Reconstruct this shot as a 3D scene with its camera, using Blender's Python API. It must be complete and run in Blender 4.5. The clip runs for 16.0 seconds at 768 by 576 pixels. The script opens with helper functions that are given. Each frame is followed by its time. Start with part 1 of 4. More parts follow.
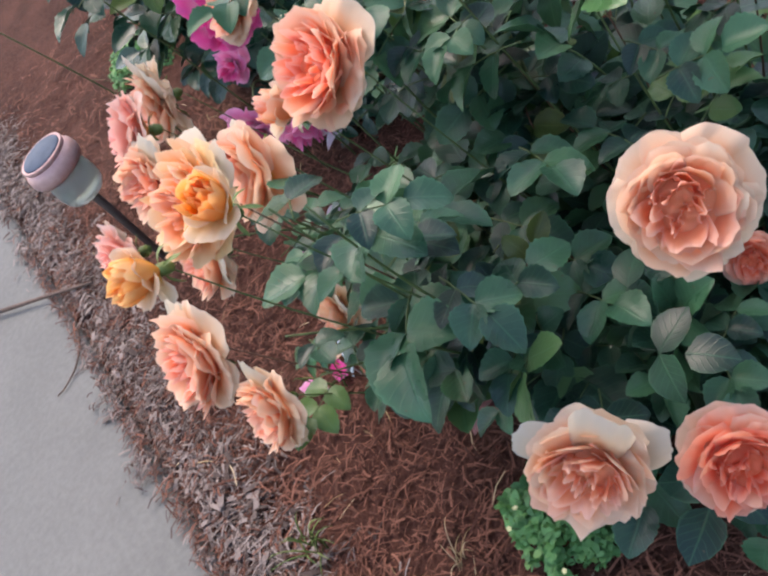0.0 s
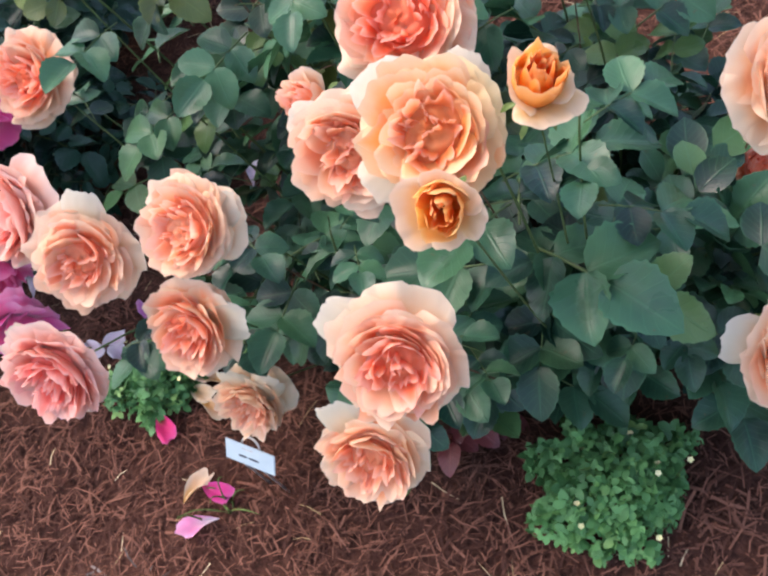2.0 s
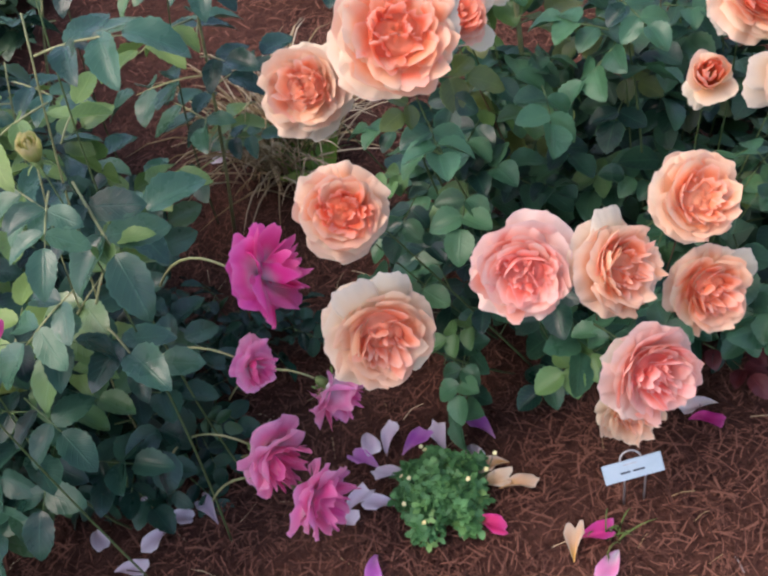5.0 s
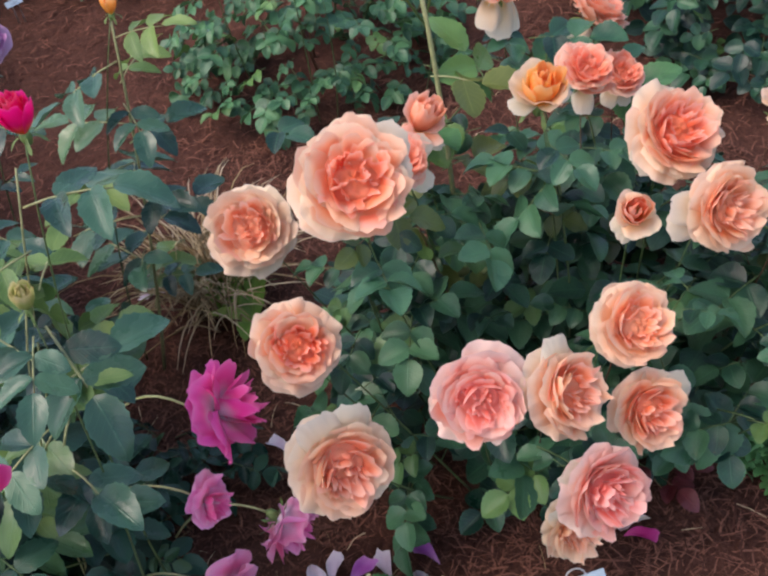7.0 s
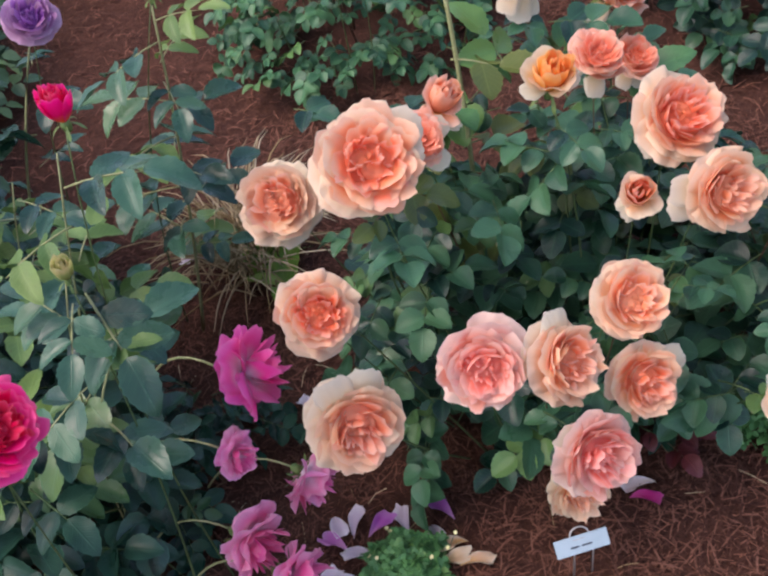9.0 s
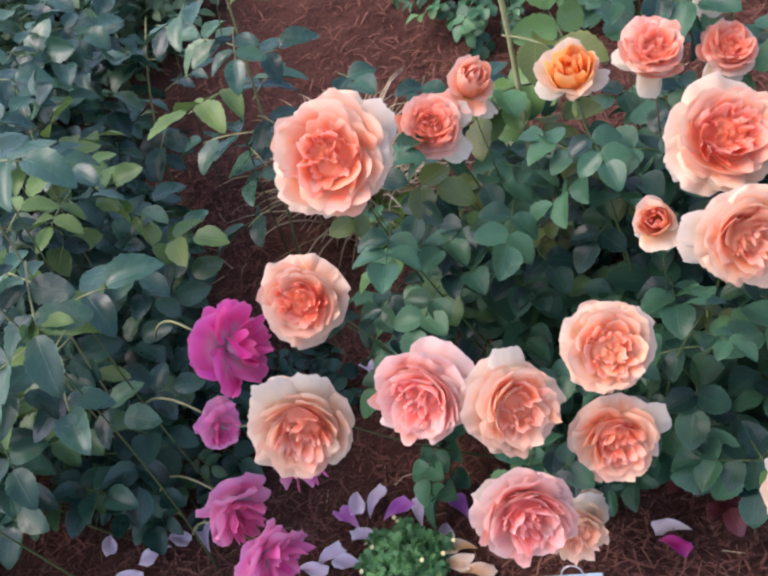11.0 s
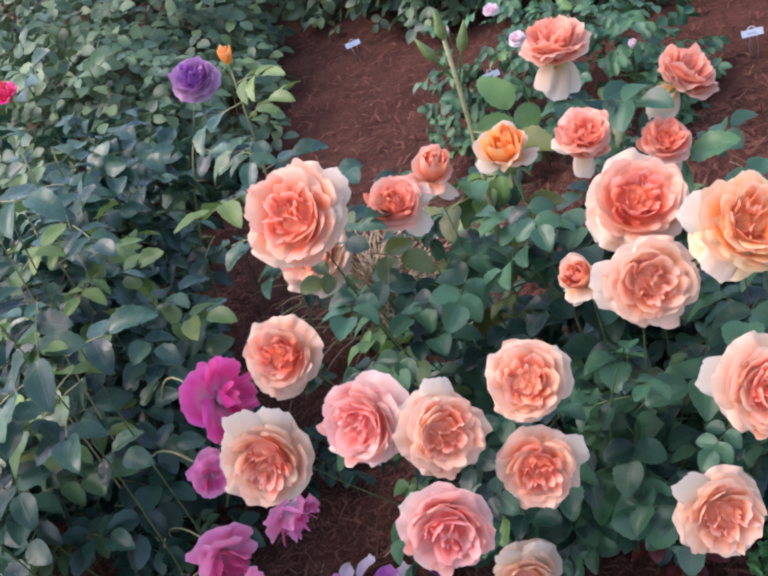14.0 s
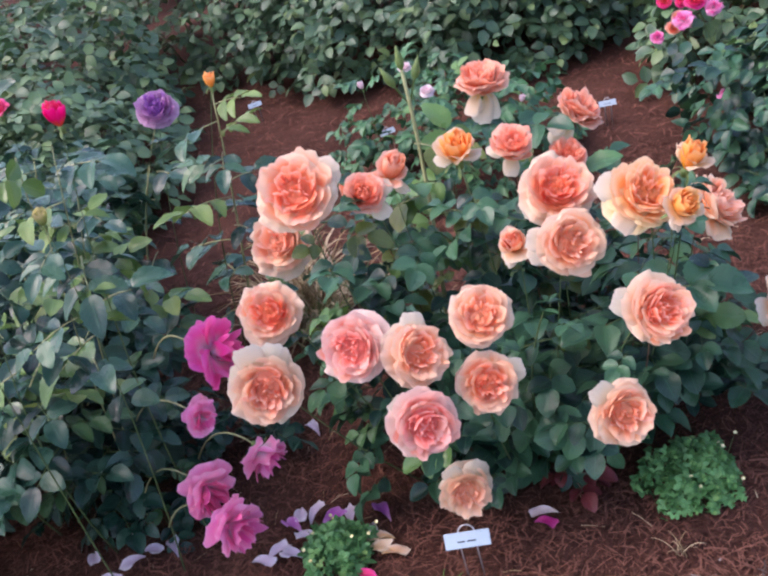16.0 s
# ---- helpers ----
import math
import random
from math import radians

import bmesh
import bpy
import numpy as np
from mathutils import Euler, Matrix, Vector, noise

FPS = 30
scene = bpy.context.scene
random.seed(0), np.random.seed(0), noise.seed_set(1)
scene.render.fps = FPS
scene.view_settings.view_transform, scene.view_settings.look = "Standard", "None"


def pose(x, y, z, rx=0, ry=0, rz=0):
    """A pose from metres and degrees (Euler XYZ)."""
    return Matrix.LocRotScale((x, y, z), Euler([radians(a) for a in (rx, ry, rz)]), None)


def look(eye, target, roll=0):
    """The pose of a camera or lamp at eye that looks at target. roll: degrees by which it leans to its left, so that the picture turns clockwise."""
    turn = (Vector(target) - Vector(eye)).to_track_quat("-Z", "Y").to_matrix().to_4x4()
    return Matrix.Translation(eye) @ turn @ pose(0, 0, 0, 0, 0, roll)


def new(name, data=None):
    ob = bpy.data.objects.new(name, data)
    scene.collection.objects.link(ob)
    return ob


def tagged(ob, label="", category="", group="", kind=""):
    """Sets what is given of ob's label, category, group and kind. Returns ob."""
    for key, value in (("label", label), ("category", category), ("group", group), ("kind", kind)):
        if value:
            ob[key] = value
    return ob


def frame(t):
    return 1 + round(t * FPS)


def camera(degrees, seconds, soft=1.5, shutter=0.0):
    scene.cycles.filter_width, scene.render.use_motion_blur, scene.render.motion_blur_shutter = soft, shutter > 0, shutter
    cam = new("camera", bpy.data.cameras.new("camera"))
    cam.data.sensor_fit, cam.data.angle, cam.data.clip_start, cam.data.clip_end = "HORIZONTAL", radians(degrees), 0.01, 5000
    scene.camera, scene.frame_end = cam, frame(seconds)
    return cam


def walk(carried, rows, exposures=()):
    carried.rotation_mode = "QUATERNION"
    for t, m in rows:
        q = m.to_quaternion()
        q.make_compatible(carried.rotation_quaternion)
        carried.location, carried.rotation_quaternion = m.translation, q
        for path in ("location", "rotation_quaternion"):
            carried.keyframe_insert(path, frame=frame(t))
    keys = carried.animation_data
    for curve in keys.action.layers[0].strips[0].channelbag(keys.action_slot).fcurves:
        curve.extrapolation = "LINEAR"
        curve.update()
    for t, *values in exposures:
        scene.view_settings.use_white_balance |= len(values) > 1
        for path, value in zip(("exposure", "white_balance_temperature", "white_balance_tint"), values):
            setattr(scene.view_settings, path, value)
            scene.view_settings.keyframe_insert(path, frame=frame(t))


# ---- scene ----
cam = camera(39.9, 16.0, soft=2.5)
# seconds, eye in metres, turn in degrees
PATH = [
    (0.0, -0.0609, -0.1256, 0.8131, 42.09, 33.76, 54.85),
    (0.5, -0.0820, -0.2776, 0.8391, 45.45, 27.85, 48.38),
    (1.0, -0.1485, -0.3811, 0.8487, 44.08, 23.54, 39.46),
    (1.5, -0.3144, -0.4621, 0.8635, 40.43, 19.60, 28.54),
    (2.0, -0.4599, -0.5081, 0.8727, 38.59, 17.36, 17.99),
    (2.5, -0.5785, -0.5903, 0.9117, 39.87, 17.12, 8.36),
    (3.0, -0.7064, -0.6663, 0.9458, 41.92, 17.04, 0.71),
    (3.5, -0.8589, -0.7140, 0.9922, 42.46, 16.75, -2.43),
    (6.0, -1.3065, -0.6444, 1.0396, 41.98, 10.19, -29.39),
    (6.5, -1.2967, -0.6519, 1.0577, 44.71, 9.69, -27.56),
    (7.0, -1.2805, -0.6688, 1.0687, 47.12, 9.70, -26.75),
    (7.5, -1.2837, -0.6934, 1.0777, 48.69, 9.65, -26.54),
    (8.0, -1.2925, -0.7292, 1.0881, 49.06, 9.62, -26.69),
    (8.5, -1.2887, -0.7311, 1.1186, 47.43, 10.01, -26.18),
    (11.0, -0.9394, -0.6880, 1.0632, 43.95, 16.93, -6.55),
    (11.5, -0.8542, -0.7065, 1.0403, 45.35, 18.20, -2.11),
    (12.0, -0.8023, -0.7011, 1.0444, 46.21, 19.40, 1.42),
    (12.5, -0.7901, -0.7160, 1.0297, 48.82, 19.66, 2.58),
    (13.0, -0.7533, -0.7328, 1.0437, 50.80, 20.98, 2.83),
    (13.5, -0.7876, -0.7212, 1.0744, 50.44, 19.23, -1.10),
    (14.0, -0.8217, -0.8735, 1.0074, 55.58, 19.71, -1.06),
    (14.5, -0.9044, -0.9886, 1.0271, 56.94, 18.67, -3.57),
    (15.0, -0.9038, -1.0747, 1.0319, 58.54, 16.96, -4.64),
    (15.5, -0.9271, -1.1469, 1.0578, 58.90, 14.85, -6.32),
    (16.0, -0.9943, -1.1849, 1.0829, 58.55, 13.95, -8.47),
]
walk(cam, [(t, pose(x, y, z, rx, ry, rz)) for t, x, y, z, rx, ry, rz in PATH],
     exposures=[(0.0, 0.98, 6850, 17), (0.5, 1.05, 6700, 15), (1.0, 1.2, 6700, 15), (2.0, 1.15, 6700, 16), (3.0, 0.95, 6650, 20), (3.5, 1.0, 6550, 22), (6.0, 0.68, 6700, 18), (8.5, 0.65, 6650, 18), (11.0, 0.95, 6400, 26), (16.0, 1.0, 6350, 28)])

# ---- sky and sun: hazy bright day, low soft sun behind the bed ----
world = bpy.data.worlds.new("sky")
scene.world = world
world.use_nodes = True
sky = world.node_tree.nodes.new("ShaderNodeTexSky")
sky.sky_type, sky.sun_disc = "NISHITA", False
sky.sun_elevation, sky.sun_rotation = radians(59), radians(-88)
sky.air_density, sky.dust_density = 1.2, 3.0
world.node_tree.nodes["Background"].inputs["Strength"].default_value = 0.24
world.node_tree.links.new(sky.outputs[0], world.node_tree.nodes["Background"].inputs["Color"])
sun = new("sun", bpy.data.lights.new("sun", "SUN"))
sun.data.energy, sun.data.angle, sun.data.color = 0.85, radians(36), (1.0, 0.93, 0.84)
sun.matrix_world = look((-1.8, 0.06, 3.0), (0, 0, 0))


# ---- materials ----
def nodes_of(name, rough=0.6, spec=0.4):
    m = bpy.data.materials.new(name)
    m.use_nodes = True
    nt = m.node_tree
    b = nt.nodes["Principled BSDF"]
    b.inputs["Roughness"].default_value = rough
    b.inputs["Specular IOR Level"].default_value = spec
    return m, nt, b


def node(nt, kind, **values):
    n = nt.nodes.new(kind)
    for key, value in values.items():
        n.inputs[key.replace("_", " ")].default_value = value
    return n


def mixed(nt, fac, a, b, blend="MIX"):
    n = nt.nodes.new("ShaderNodeMix")
    n.data_type, n.blend_type = "RGBA", blend
    for slot, v in ((0, fac), (6, a), (7, b)):
        if hasattr(v, "is_linked"):
            nt.links.new(v, n.inputs[slot])
        else:
            n.inputs[slot].default_value = v if slot == 0 else (*v, 1.0)
    return n.outputs[2]


def ranged(nt, src, a, b, c=0.0, d=1.0):
    n = nt.nodes.new("ShaderNodeMapRange")
    n.interpolation_type = "SMOOTHSTEP"
    nt.links.new(src, n.inputs[0])
    for k, v in enumerate((a, b, c, d)):
        n.inputs[k + 1].default_value = v
    return n.outputs[0]


def sums(nt, op, a, b=0.0):
    n = nt.nodes.new("ShaderNodeMath")
    n.operation = op
    for k, v in enumerate((a, b)):
        if hasattr(v, "is_linked"):
            nt.links.new(v, n.inputs[k])
        else:
            n.inputs[k].default_value = v
    return n.outputs[0]


def thin(nt, b, colour, share):
    """Lets part of the light through, as petals and leaves do."""
    t = nt.nodes.new("ShaderNodeBsdfTranslucent")
    nt.links.new(colour, t.inputs["Color"])
    mix = nt.nodes.new("ShaderNodeMixShader")
    mix.inputs[0].default_value = share
    nt.links.new(b.outputs[0], mix.inputs[1])
    nt.links.new(t.outputs[0], mix.inputs[2])
    nt.links.new(mix.outputs[0], nt.nodes["Material Output"].inputs[0])


def petal_material(name, base, mid, edge, vary=0.06, edge_at=0.62, share=0.45, base_to=0.56):
    m, nt, b = nodes_of(name, 0.55, 0.3)
    base, mid, edge = (tuple(0.95 * c for c in part) for part in (base, mid, edge))
    uv = nt.nodes.new("ShaderNodeUVMap")
    sep = nt.nodes.new("ShaderNodeSeparateXYZ")
    nt.links.new(uv.outputs[0], sep.inputs[0])
    across = sums(nt, "ABSOLUTE", sums(nt, "SUBTRACT", sums(nt, "MULTIPLY", sep.outputs[0], 2.0), 1.0))
    v = sep.outputs[1]
    rand = nt.nodes.new("ShaderNodeObjectInfo").outputs["Random"]
    wob = node(nt, "ShaderNodeTexNoise", Scale=55.0, Detail=3.0)
    geo = nt.nodes.new("ShaderNodeNewGeometry")
    nt.links.new(geo.outputs["Position"], wob.inputs["Vector"])
    each = geo.outputs["Random Per Island"]
    patch = sums(nt, "SUBTRACT", wob.outputs[0], 0.5)
    rim = sums(nt, "MAXIMUM", sums(nt, "MULTIPLY", across, 0.92), v)
    rim = sums(nt, "ADD", rim, sums(nt, "MULTIPLY", patch, 0.42))
    rim = sums(nt, "ADD", rim, sums(nt, "MULTIPLY", sums(nt, "SUBTRACT", each, 0.5), 0.16))
    foot = sums(nt, "ADD", v, sums(nt, "MULTIPLY", patch, 0.30))
    col = mixed(nt, ranged(nt, foot, 0.05, base_to), base, mid)
    col = mixed(nt, ranged(nt, rim, edge_at, 1.0), col, edge)
    # a thin bleached margin
    pale = tuple(min(0.9, 0.35 + 0.62 * c) for c in edge)
    col = mixed(nt, ranged(nt, sums(nt, "ADD", v, sums(nt, "MULTIPLY", patch, 0.10)), 0.90, 1.02, 0.0, 0.22), col, pale)
    # fine veins along the petal
    vein = node(nt, "ShaderNodeTexWave", Scale=11.0, Distortion=3.5, Detail=3.0)
    nt.links.new(uv.outputs[0], vein.inputs["Vector"])
    col = mixed(nt, sums(nt, "MULTIPLY", vein.outputs["Fac"], 0.07), col, mid)
    hsv = node(nt, "ShaderNodeHueSaturation")
    nt.links.new(col, hsv.inputs["Color"])
    nt.links.new(ranged(nt, rand, 0, 1, 0.5 - vary * 0.14, 0.5 + vary * 0.12), hsv.inputs["Hue"])
    nt.links.new(ranged(nt, sums(nt, "ADD", sums(nt, "MULTIPLY", rand, 0.6), sums(nt, "MULTIPLY", each, 0.4)), 0, 1, 1 + vary, 1 - vary * 1.6), hsv.inputs["Saturation"])
    nt.links.new(hsv.outputs[0], b.inputs["Base Color"])
    bump = node(nt, "ShaderNodeBump", Strength=0.08, Distance=0.0006)
    nt.links.new(vein.outputs["Fac"], bump.inputs["Height"])
    nt.links.new(bump.outputs[0], b.inputs["Normal"])
    thin(nt, b, hsv.outputs[0], share)
    return m


def leaf_material(name, dark, light, young, rough=0.42, share=0.2, veins=True, spec=0.45):
    m, nt, b = nodes_of(name, rough, spec)
    uv = nt.nodes.new("ShaderNodeUVMap")
    sep = nt.nodes.new("ShaderNodeSeparateXYZ")
    nt.links.new(uv.outputs[0], sep.inputs[0])
    across = sums(nt, "ABSOLUTE", sums(nt, "SUBTRACT", sums(nt, "MULTIPLY", sep.outputs[0], 2.0), 1.0))
    rand = nt.nodes.new("ShaderNodeObjectInfo").outputs["Random"]
    isl = nt.nodes.new("ShaderNodeNewGeometry")
    spot = node(nt, "ShaderNodeTexNoise", Scale=28.0, Detail=4.0)
    nt.links.new(isl.outputs["Position"], spot.inputs["Vector"])
    each = isl.outputs["Random Per Island"]
    tone = sums(nt, "ADD", sums(nt, "MULTIPLY", each, 0.45), sums(nt, "MULTIPLY", spot.outputs[0], 0.55))
    tone = sums(nt, "ADD", tone, sums(nt, "MULTIPLY", rand, 0.35))
    col = mixed(nt, ranged(nt, tone, 0.40, 1.02), dark, light)
    col = mixed(nt, ranged(nt, each, 0.80, 1.0, 0.0, 0.35), col, young)
    col = mixed(nt, ranged(nt, rand, 0.86, 1.0, 0.0, 0.75), col, young)
    # midrib and side veins
    side = sums(nt, "FRACT", sums(nt, "MULTIPLY", sums(nt, "SUBTRACT", sep.outputs[1], sums(nt, "MULTIPLY", across, 0.32)), 7.0))
    side = ranged(nt, sums(nt, "ABSOLUTE", sums(nt, "SUBTRACT", side, 0.5)), 0.0, 0.14, 1.0, 0.0)
    rib = sums(nt, "MAXIMUM", ranged(nt, across, 0.0, 0.09, 1.0, 0.0), sums(nt, "MULTIPLY", side, 0.45))
    col = mixed(nt, sums(nt, "MULTIPLY", rib, 0.22 if veins else 0.08), col, tuple(min(1.0, c * 1.7) for c in light))
    # pale worn margin and a few brown flecks
    margin = ranged(nt, sums(nt, "ADD", across, sums(nt, "MULTIPLY", spot.outputs[0], 0.3)), 1.02, 1.22, 0.0, 0.30)
    col = mixed(nt, margin, col, tuple(min(1.0, c * 1.9) for c in light))
    fleck = node(nt, "ShaderNodeTexNoise", Scale=150.0, Detail=2.0)
    nt.links.new(isl.outputs["Position"], fleck.inputs["Vector"])
    col = mixed(nt, ranged(nt, fleck.outputs[0], 0.70, 0.78, 0.0, 0.5), col, (0.10, 0.07, 0.03))
    nt.links.new(col, b.inputs["Base Color"])
    nt.links.new(ranged(nt, spot.outputs[0], 0.25, 0.75, rough - 0.08, rough + 0.14), b.inputs["Roughness"])
    bump = node(nt, "ShaderNodeBump", Strength=0.35, Distance=0.0009)
    nt.links.new(sums(nt, "SUBTRACT", spot.outputs[0], sums(nt, "MULTIPLY", rib, 0.8)), bump.inputs["Height"])
    nt.links.new(bump.outputs[0], b.inputs["Normal"])
    thin(nt, b, col, share)
    return m


def plain_material(name, a, c, scale, rough=0.7, spec=0.3, bump=0.3, dist=0.002, island=False, metal=0.0):
    m, nt, b = nodes_of(name, rough, spec)
    b.inputs["Metallic"].default_value = metal
    geo = nt.nodes.new("ShaderNodeNewGeometry")
    fine = node(nt, "ShaderNodeTexNoise", Scale=scale, Detail=6.0, Roughness=0.65)
    wide = node(nt, "ShaderNodeTexNoise", Scale=scale / 14, Detail=3.0)
    for n in (fine, wide):
        nt.links.new(geo.outputs["Position"], n.inputs["Vector"])
    f = sums(nt, "ADD", sums(nt, "MULTIPLY", fine.outputs[0], 0.6), sums(nt, "MULTIPLY", wide.outputs[0], 0.4))
    if island:
        f = sums(nt, "ADD", sums(nt, "MULTIPLY", f, 0.45), sums(nt, "MULTIPLY", geo.outputs["Random Per Island"], 0.5))
    col = mixed(nt, ranged(nt, f, 0.3, 0.72), a, c)
    nt.links.new(col, b.inputs["Base Color"])
    bm_ = node(nt, "ShaderNodeBump", Strength=bump, Distance=dist)
    nt.links.new(fine.outputs[0], bm_.inputs["Height"])
    nt.links.new(bm_.outputs[0], b.inputs["Normal"])
    return m


PEACH = [petal_material("peach petal outer", (0.93, 0.48, 0.06), (0.92, 0.47, 0.23), (0.88, 0.67, 0.48), edge_at=0.54),
         petal_material("peach petal middle", (0.95, 0.40, 0.05), (0.95, 0.40, 0.19), (0.90, 0.60, 0.41), edge_at=0.60),
         petal_material("peach petal heart", (0.95, 0.29, 0.03), (0.97, 0.325, 0.16), (0.95, 0.55, 0.41), edge_at=0.64)]
GOLD = [petal_material("golden peach petal outer", (0.90, 0.46, 0.04), (0.91, 0.51, 0.17), (0.88, 0.67, 0.38), edge_at=0.54),
        petal_material("golden peach petal middle", (0.90, 0.40, 0.04), (0.94, 0.44, 0.14), (0.90, 0.62, 0.36), edge_at=0.62),
        petal_material("golden peach petal heart", (0.90, 0.28, 0.02), (0.91, 0.36, 0.13), (0.91, 0.56, 0.38), edge_at=0.66)]
PINK = [petal_material("pink peach petal outer", (0.90, 0.42, 0.12), (0.89, 0.42, 0.30), (0.86, 0.61, 0.51), edge_at=0.54),
        petal_material("pink peach petal middle", (0.92, 0.36, 0.10), (0.92, 0.36, 0.25), (0.88, 0.56, 0.46), edge_at=0.60),
        petal_material("pink peach petal heart", (0.92, 0.25, 0.06), (0.95, 0.30, 0.22), (0.94, 0.54, 0.46), edge_at=0.64)]
PALE = petal_material("pale loose petal", (0.82, 0.47, 0.05), (0.73, 0.56, 0.35), (0.68, 0.60, 0.47), edge_at=0.52)
CREAM = [petal_material("cream petal outer", (0.88, 0.54, 0.13), (0.85, 0.55, 0.31), (0.82, 0.66, 0.48), edge_at=0.50),
         petal_material("cream petal middle", (0.92, 0.46, 0.12), (0.90, 0.48, 0.27), (0.87, 0.62, 0.43), edge_at=0.58),
         petal_material("cream petal heart", (0.94, 0.34, 0.08), (0.94, 0.40, 0.23), (0.92, 0.58, 0.43))]
ORANGE = [petal_material("orange bud petal outer", (0.80, 0.46, 0.06), (0.78, 0.44, 0.17), (0.76, 0.56, 0.38)),
          petal_material("orange bud petal middle", (0.94, 0.48, 0.05), (0.94, 0.46, 0.11), (0.93, 0.57, 0.22)),
          petal_material("orange bud petal heart", (0.96, 0.34, 0.04), (0.96, 0.38, 0.08), (0.95, 0.52, 0.18), share=0.5)]
SALMON = [petal_material("salmon petal outer", (0.84, 0.42, 0.08), (0.90, 0.35, 0.19), (0.88, 0.55, 0.40)),
          petal_material("salmon petal middle", (0.86, 0.25, 0.06), (0.93, 0.29, 0.15), (0.91, 0.45, 0.30)),
          petal_material("salmon petal heart", (0.90, 0.24, 0.06), (0.92, 0.28, 0.14), (0.92, 0.46, 0.32))]
MAGENTA = [petal_material("magenta petal outer", (0.88, 0.76, 0.84), (0.86, 0.065, 0.34), (0.86, 0.14, 0.44), base_to=0.85),
           petal_material("magenta petal middle", (0.86, 0.68, 0.78), (0.82, 0.05, 0.28), (0.82, 0.11, 0.37), base_to=0.75),
           petal_material("magenta petal heart", (0.78, 0.40, 0.56), (0.62, 0.05, 0.26), (0.64, 0.10, 0.34))]
ROSY = [petal_material("rosy purple petal outer", (0.90, 0.84, 0.87), (0.89, 0.22, 0.49), (0.89, 0.36, 0.59), base_to=0.85),
        petal_material("rosy purple petal middle", (0.86, 0.66, 0.78), (0.84, 0.11, 0.35), (0.84, 0.20, 0.44), base_to=0.70),
        petal_material("rosy purple petal heart", (0.80, 0.36, 0.58), (0.78, 0.13, 0.42), (0.80, 0.25, 0.52))]
MAUVE = [petal_material("mauve petal outer", (0.66, 0.42, 0.60), (0.44, 0.19, 0.38), (0.52, 0.29, 0.47)),
         petal_material("mauve petal middle", (0.50, 0.25, 0.50), (0.40, 0.16, 0.35), (0.48, 0.24, 0.43)),
         petal_material("mauve petal heart", (0.40, 0.14, 0.40), (0.30, 0.09, 0.36), (0.36, 0.14, 0.44))]
RED = [petal_material("red petal outer", (0.90, 0.40, 0.08), (0.90, 0.03, 0.20), (0.92, 0.06, 0.30)),
       petal_material("red petal middle", (0.88, 0.20, 0.06), (0.88, 0.02, 0.16), (0.90, 0.04, 0.25)),
       petal_material("red petal heart", (0.60, 0.05, 0.03), (0.70, 0.02, 0.06), (0.75, 0.03, 0.10))]
WHITE = [petal_material("blush white petal outer", (0.80, 0.74, 0.60), (0.84, 0.72, 0.70), (0.86, 0.78, 0.80)),
         petal_material("blush white petal middle", (0.80, 0.70, 0.60), (0.84, 0.66, 0.66), (0.86, 0.74, 0.76)),
         petal_material("blush white petal heart", (0.80, 0.60, 0.50), (0.82, 0.58, 0.60), (0.84, 0.66, 0.68))]
GREENISH = [petal_material(f"greenish bud petal {k}", (0.22, 0.30, 0.07), (0.36, 0.42, 0.13), (0.58, 0.50, 0.22)) for k in ("outer", "middle", "heart")]
LILAC = petal_material("fallen lilac petal", (0.72, 0.62, 0.70), (0.74, 0.62, 0.74), (0.84, 0.78, 0.85))
FALLEN_MAGENTA = petal_material("fallen magenta petal", (0.72, 0.10, 0.34), (0.70, 0.02, 0.28), (0.72, 0.06, 0.36))
PURPLE = petal_material("fallen purple petal", (0.66, 0.36, 0.60), (0.54, 0.14, 0.52), (0.64, 0.26, 0.62))
LEAF = leaf_material("rose leaf", (0.005, 0.027, 0.019), (0.045, 0.134, 0.064), (0.110, 0.200, 0.045), 0.34, 0.18, True, 0.38)
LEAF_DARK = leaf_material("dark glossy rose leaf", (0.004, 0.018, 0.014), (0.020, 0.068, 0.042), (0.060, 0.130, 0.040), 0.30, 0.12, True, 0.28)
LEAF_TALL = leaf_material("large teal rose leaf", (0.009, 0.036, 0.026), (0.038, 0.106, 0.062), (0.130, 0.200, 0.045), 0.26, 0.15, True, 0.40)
LEAF_SMALL = leaf_material("small rose leaf", (0.018, 0.072, 0.034), (0.066, 0.185, 0.076), (0.110, 0.210, 0.045), 0.42)
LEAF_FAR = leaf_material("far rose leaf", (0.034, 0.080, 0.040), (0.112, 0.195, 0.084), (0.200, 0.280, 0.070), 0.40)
YOUNG = leaf_material("young olive leaf", (0.090, 0.120, 0.026), (0.160, 0.190, 0.045), (0.200, 0.170, 0.045), 0.34, 0.3)
LEAF_FRESH = leaf_material("fresh green rose leaf", (0.020, 0.080, 0.030), (0.070, 0.190, 0.060), (0.120, 0.220, 0.050), 0.34, 0.28)
OLIVE = leaf_material("olive rose leaf", (0.040, 0.064, 0.016), (0.110, 0.150, 0.036), (0.150, 0.170, 0.040), 0.34, 0.25)
WEED = leaf_material("bright weed leaf", (0.120, 0.240, 0.030), (0.220, 0.380, 0.060), (0.300, 0.380, 0.080), 0.4, 0.35)
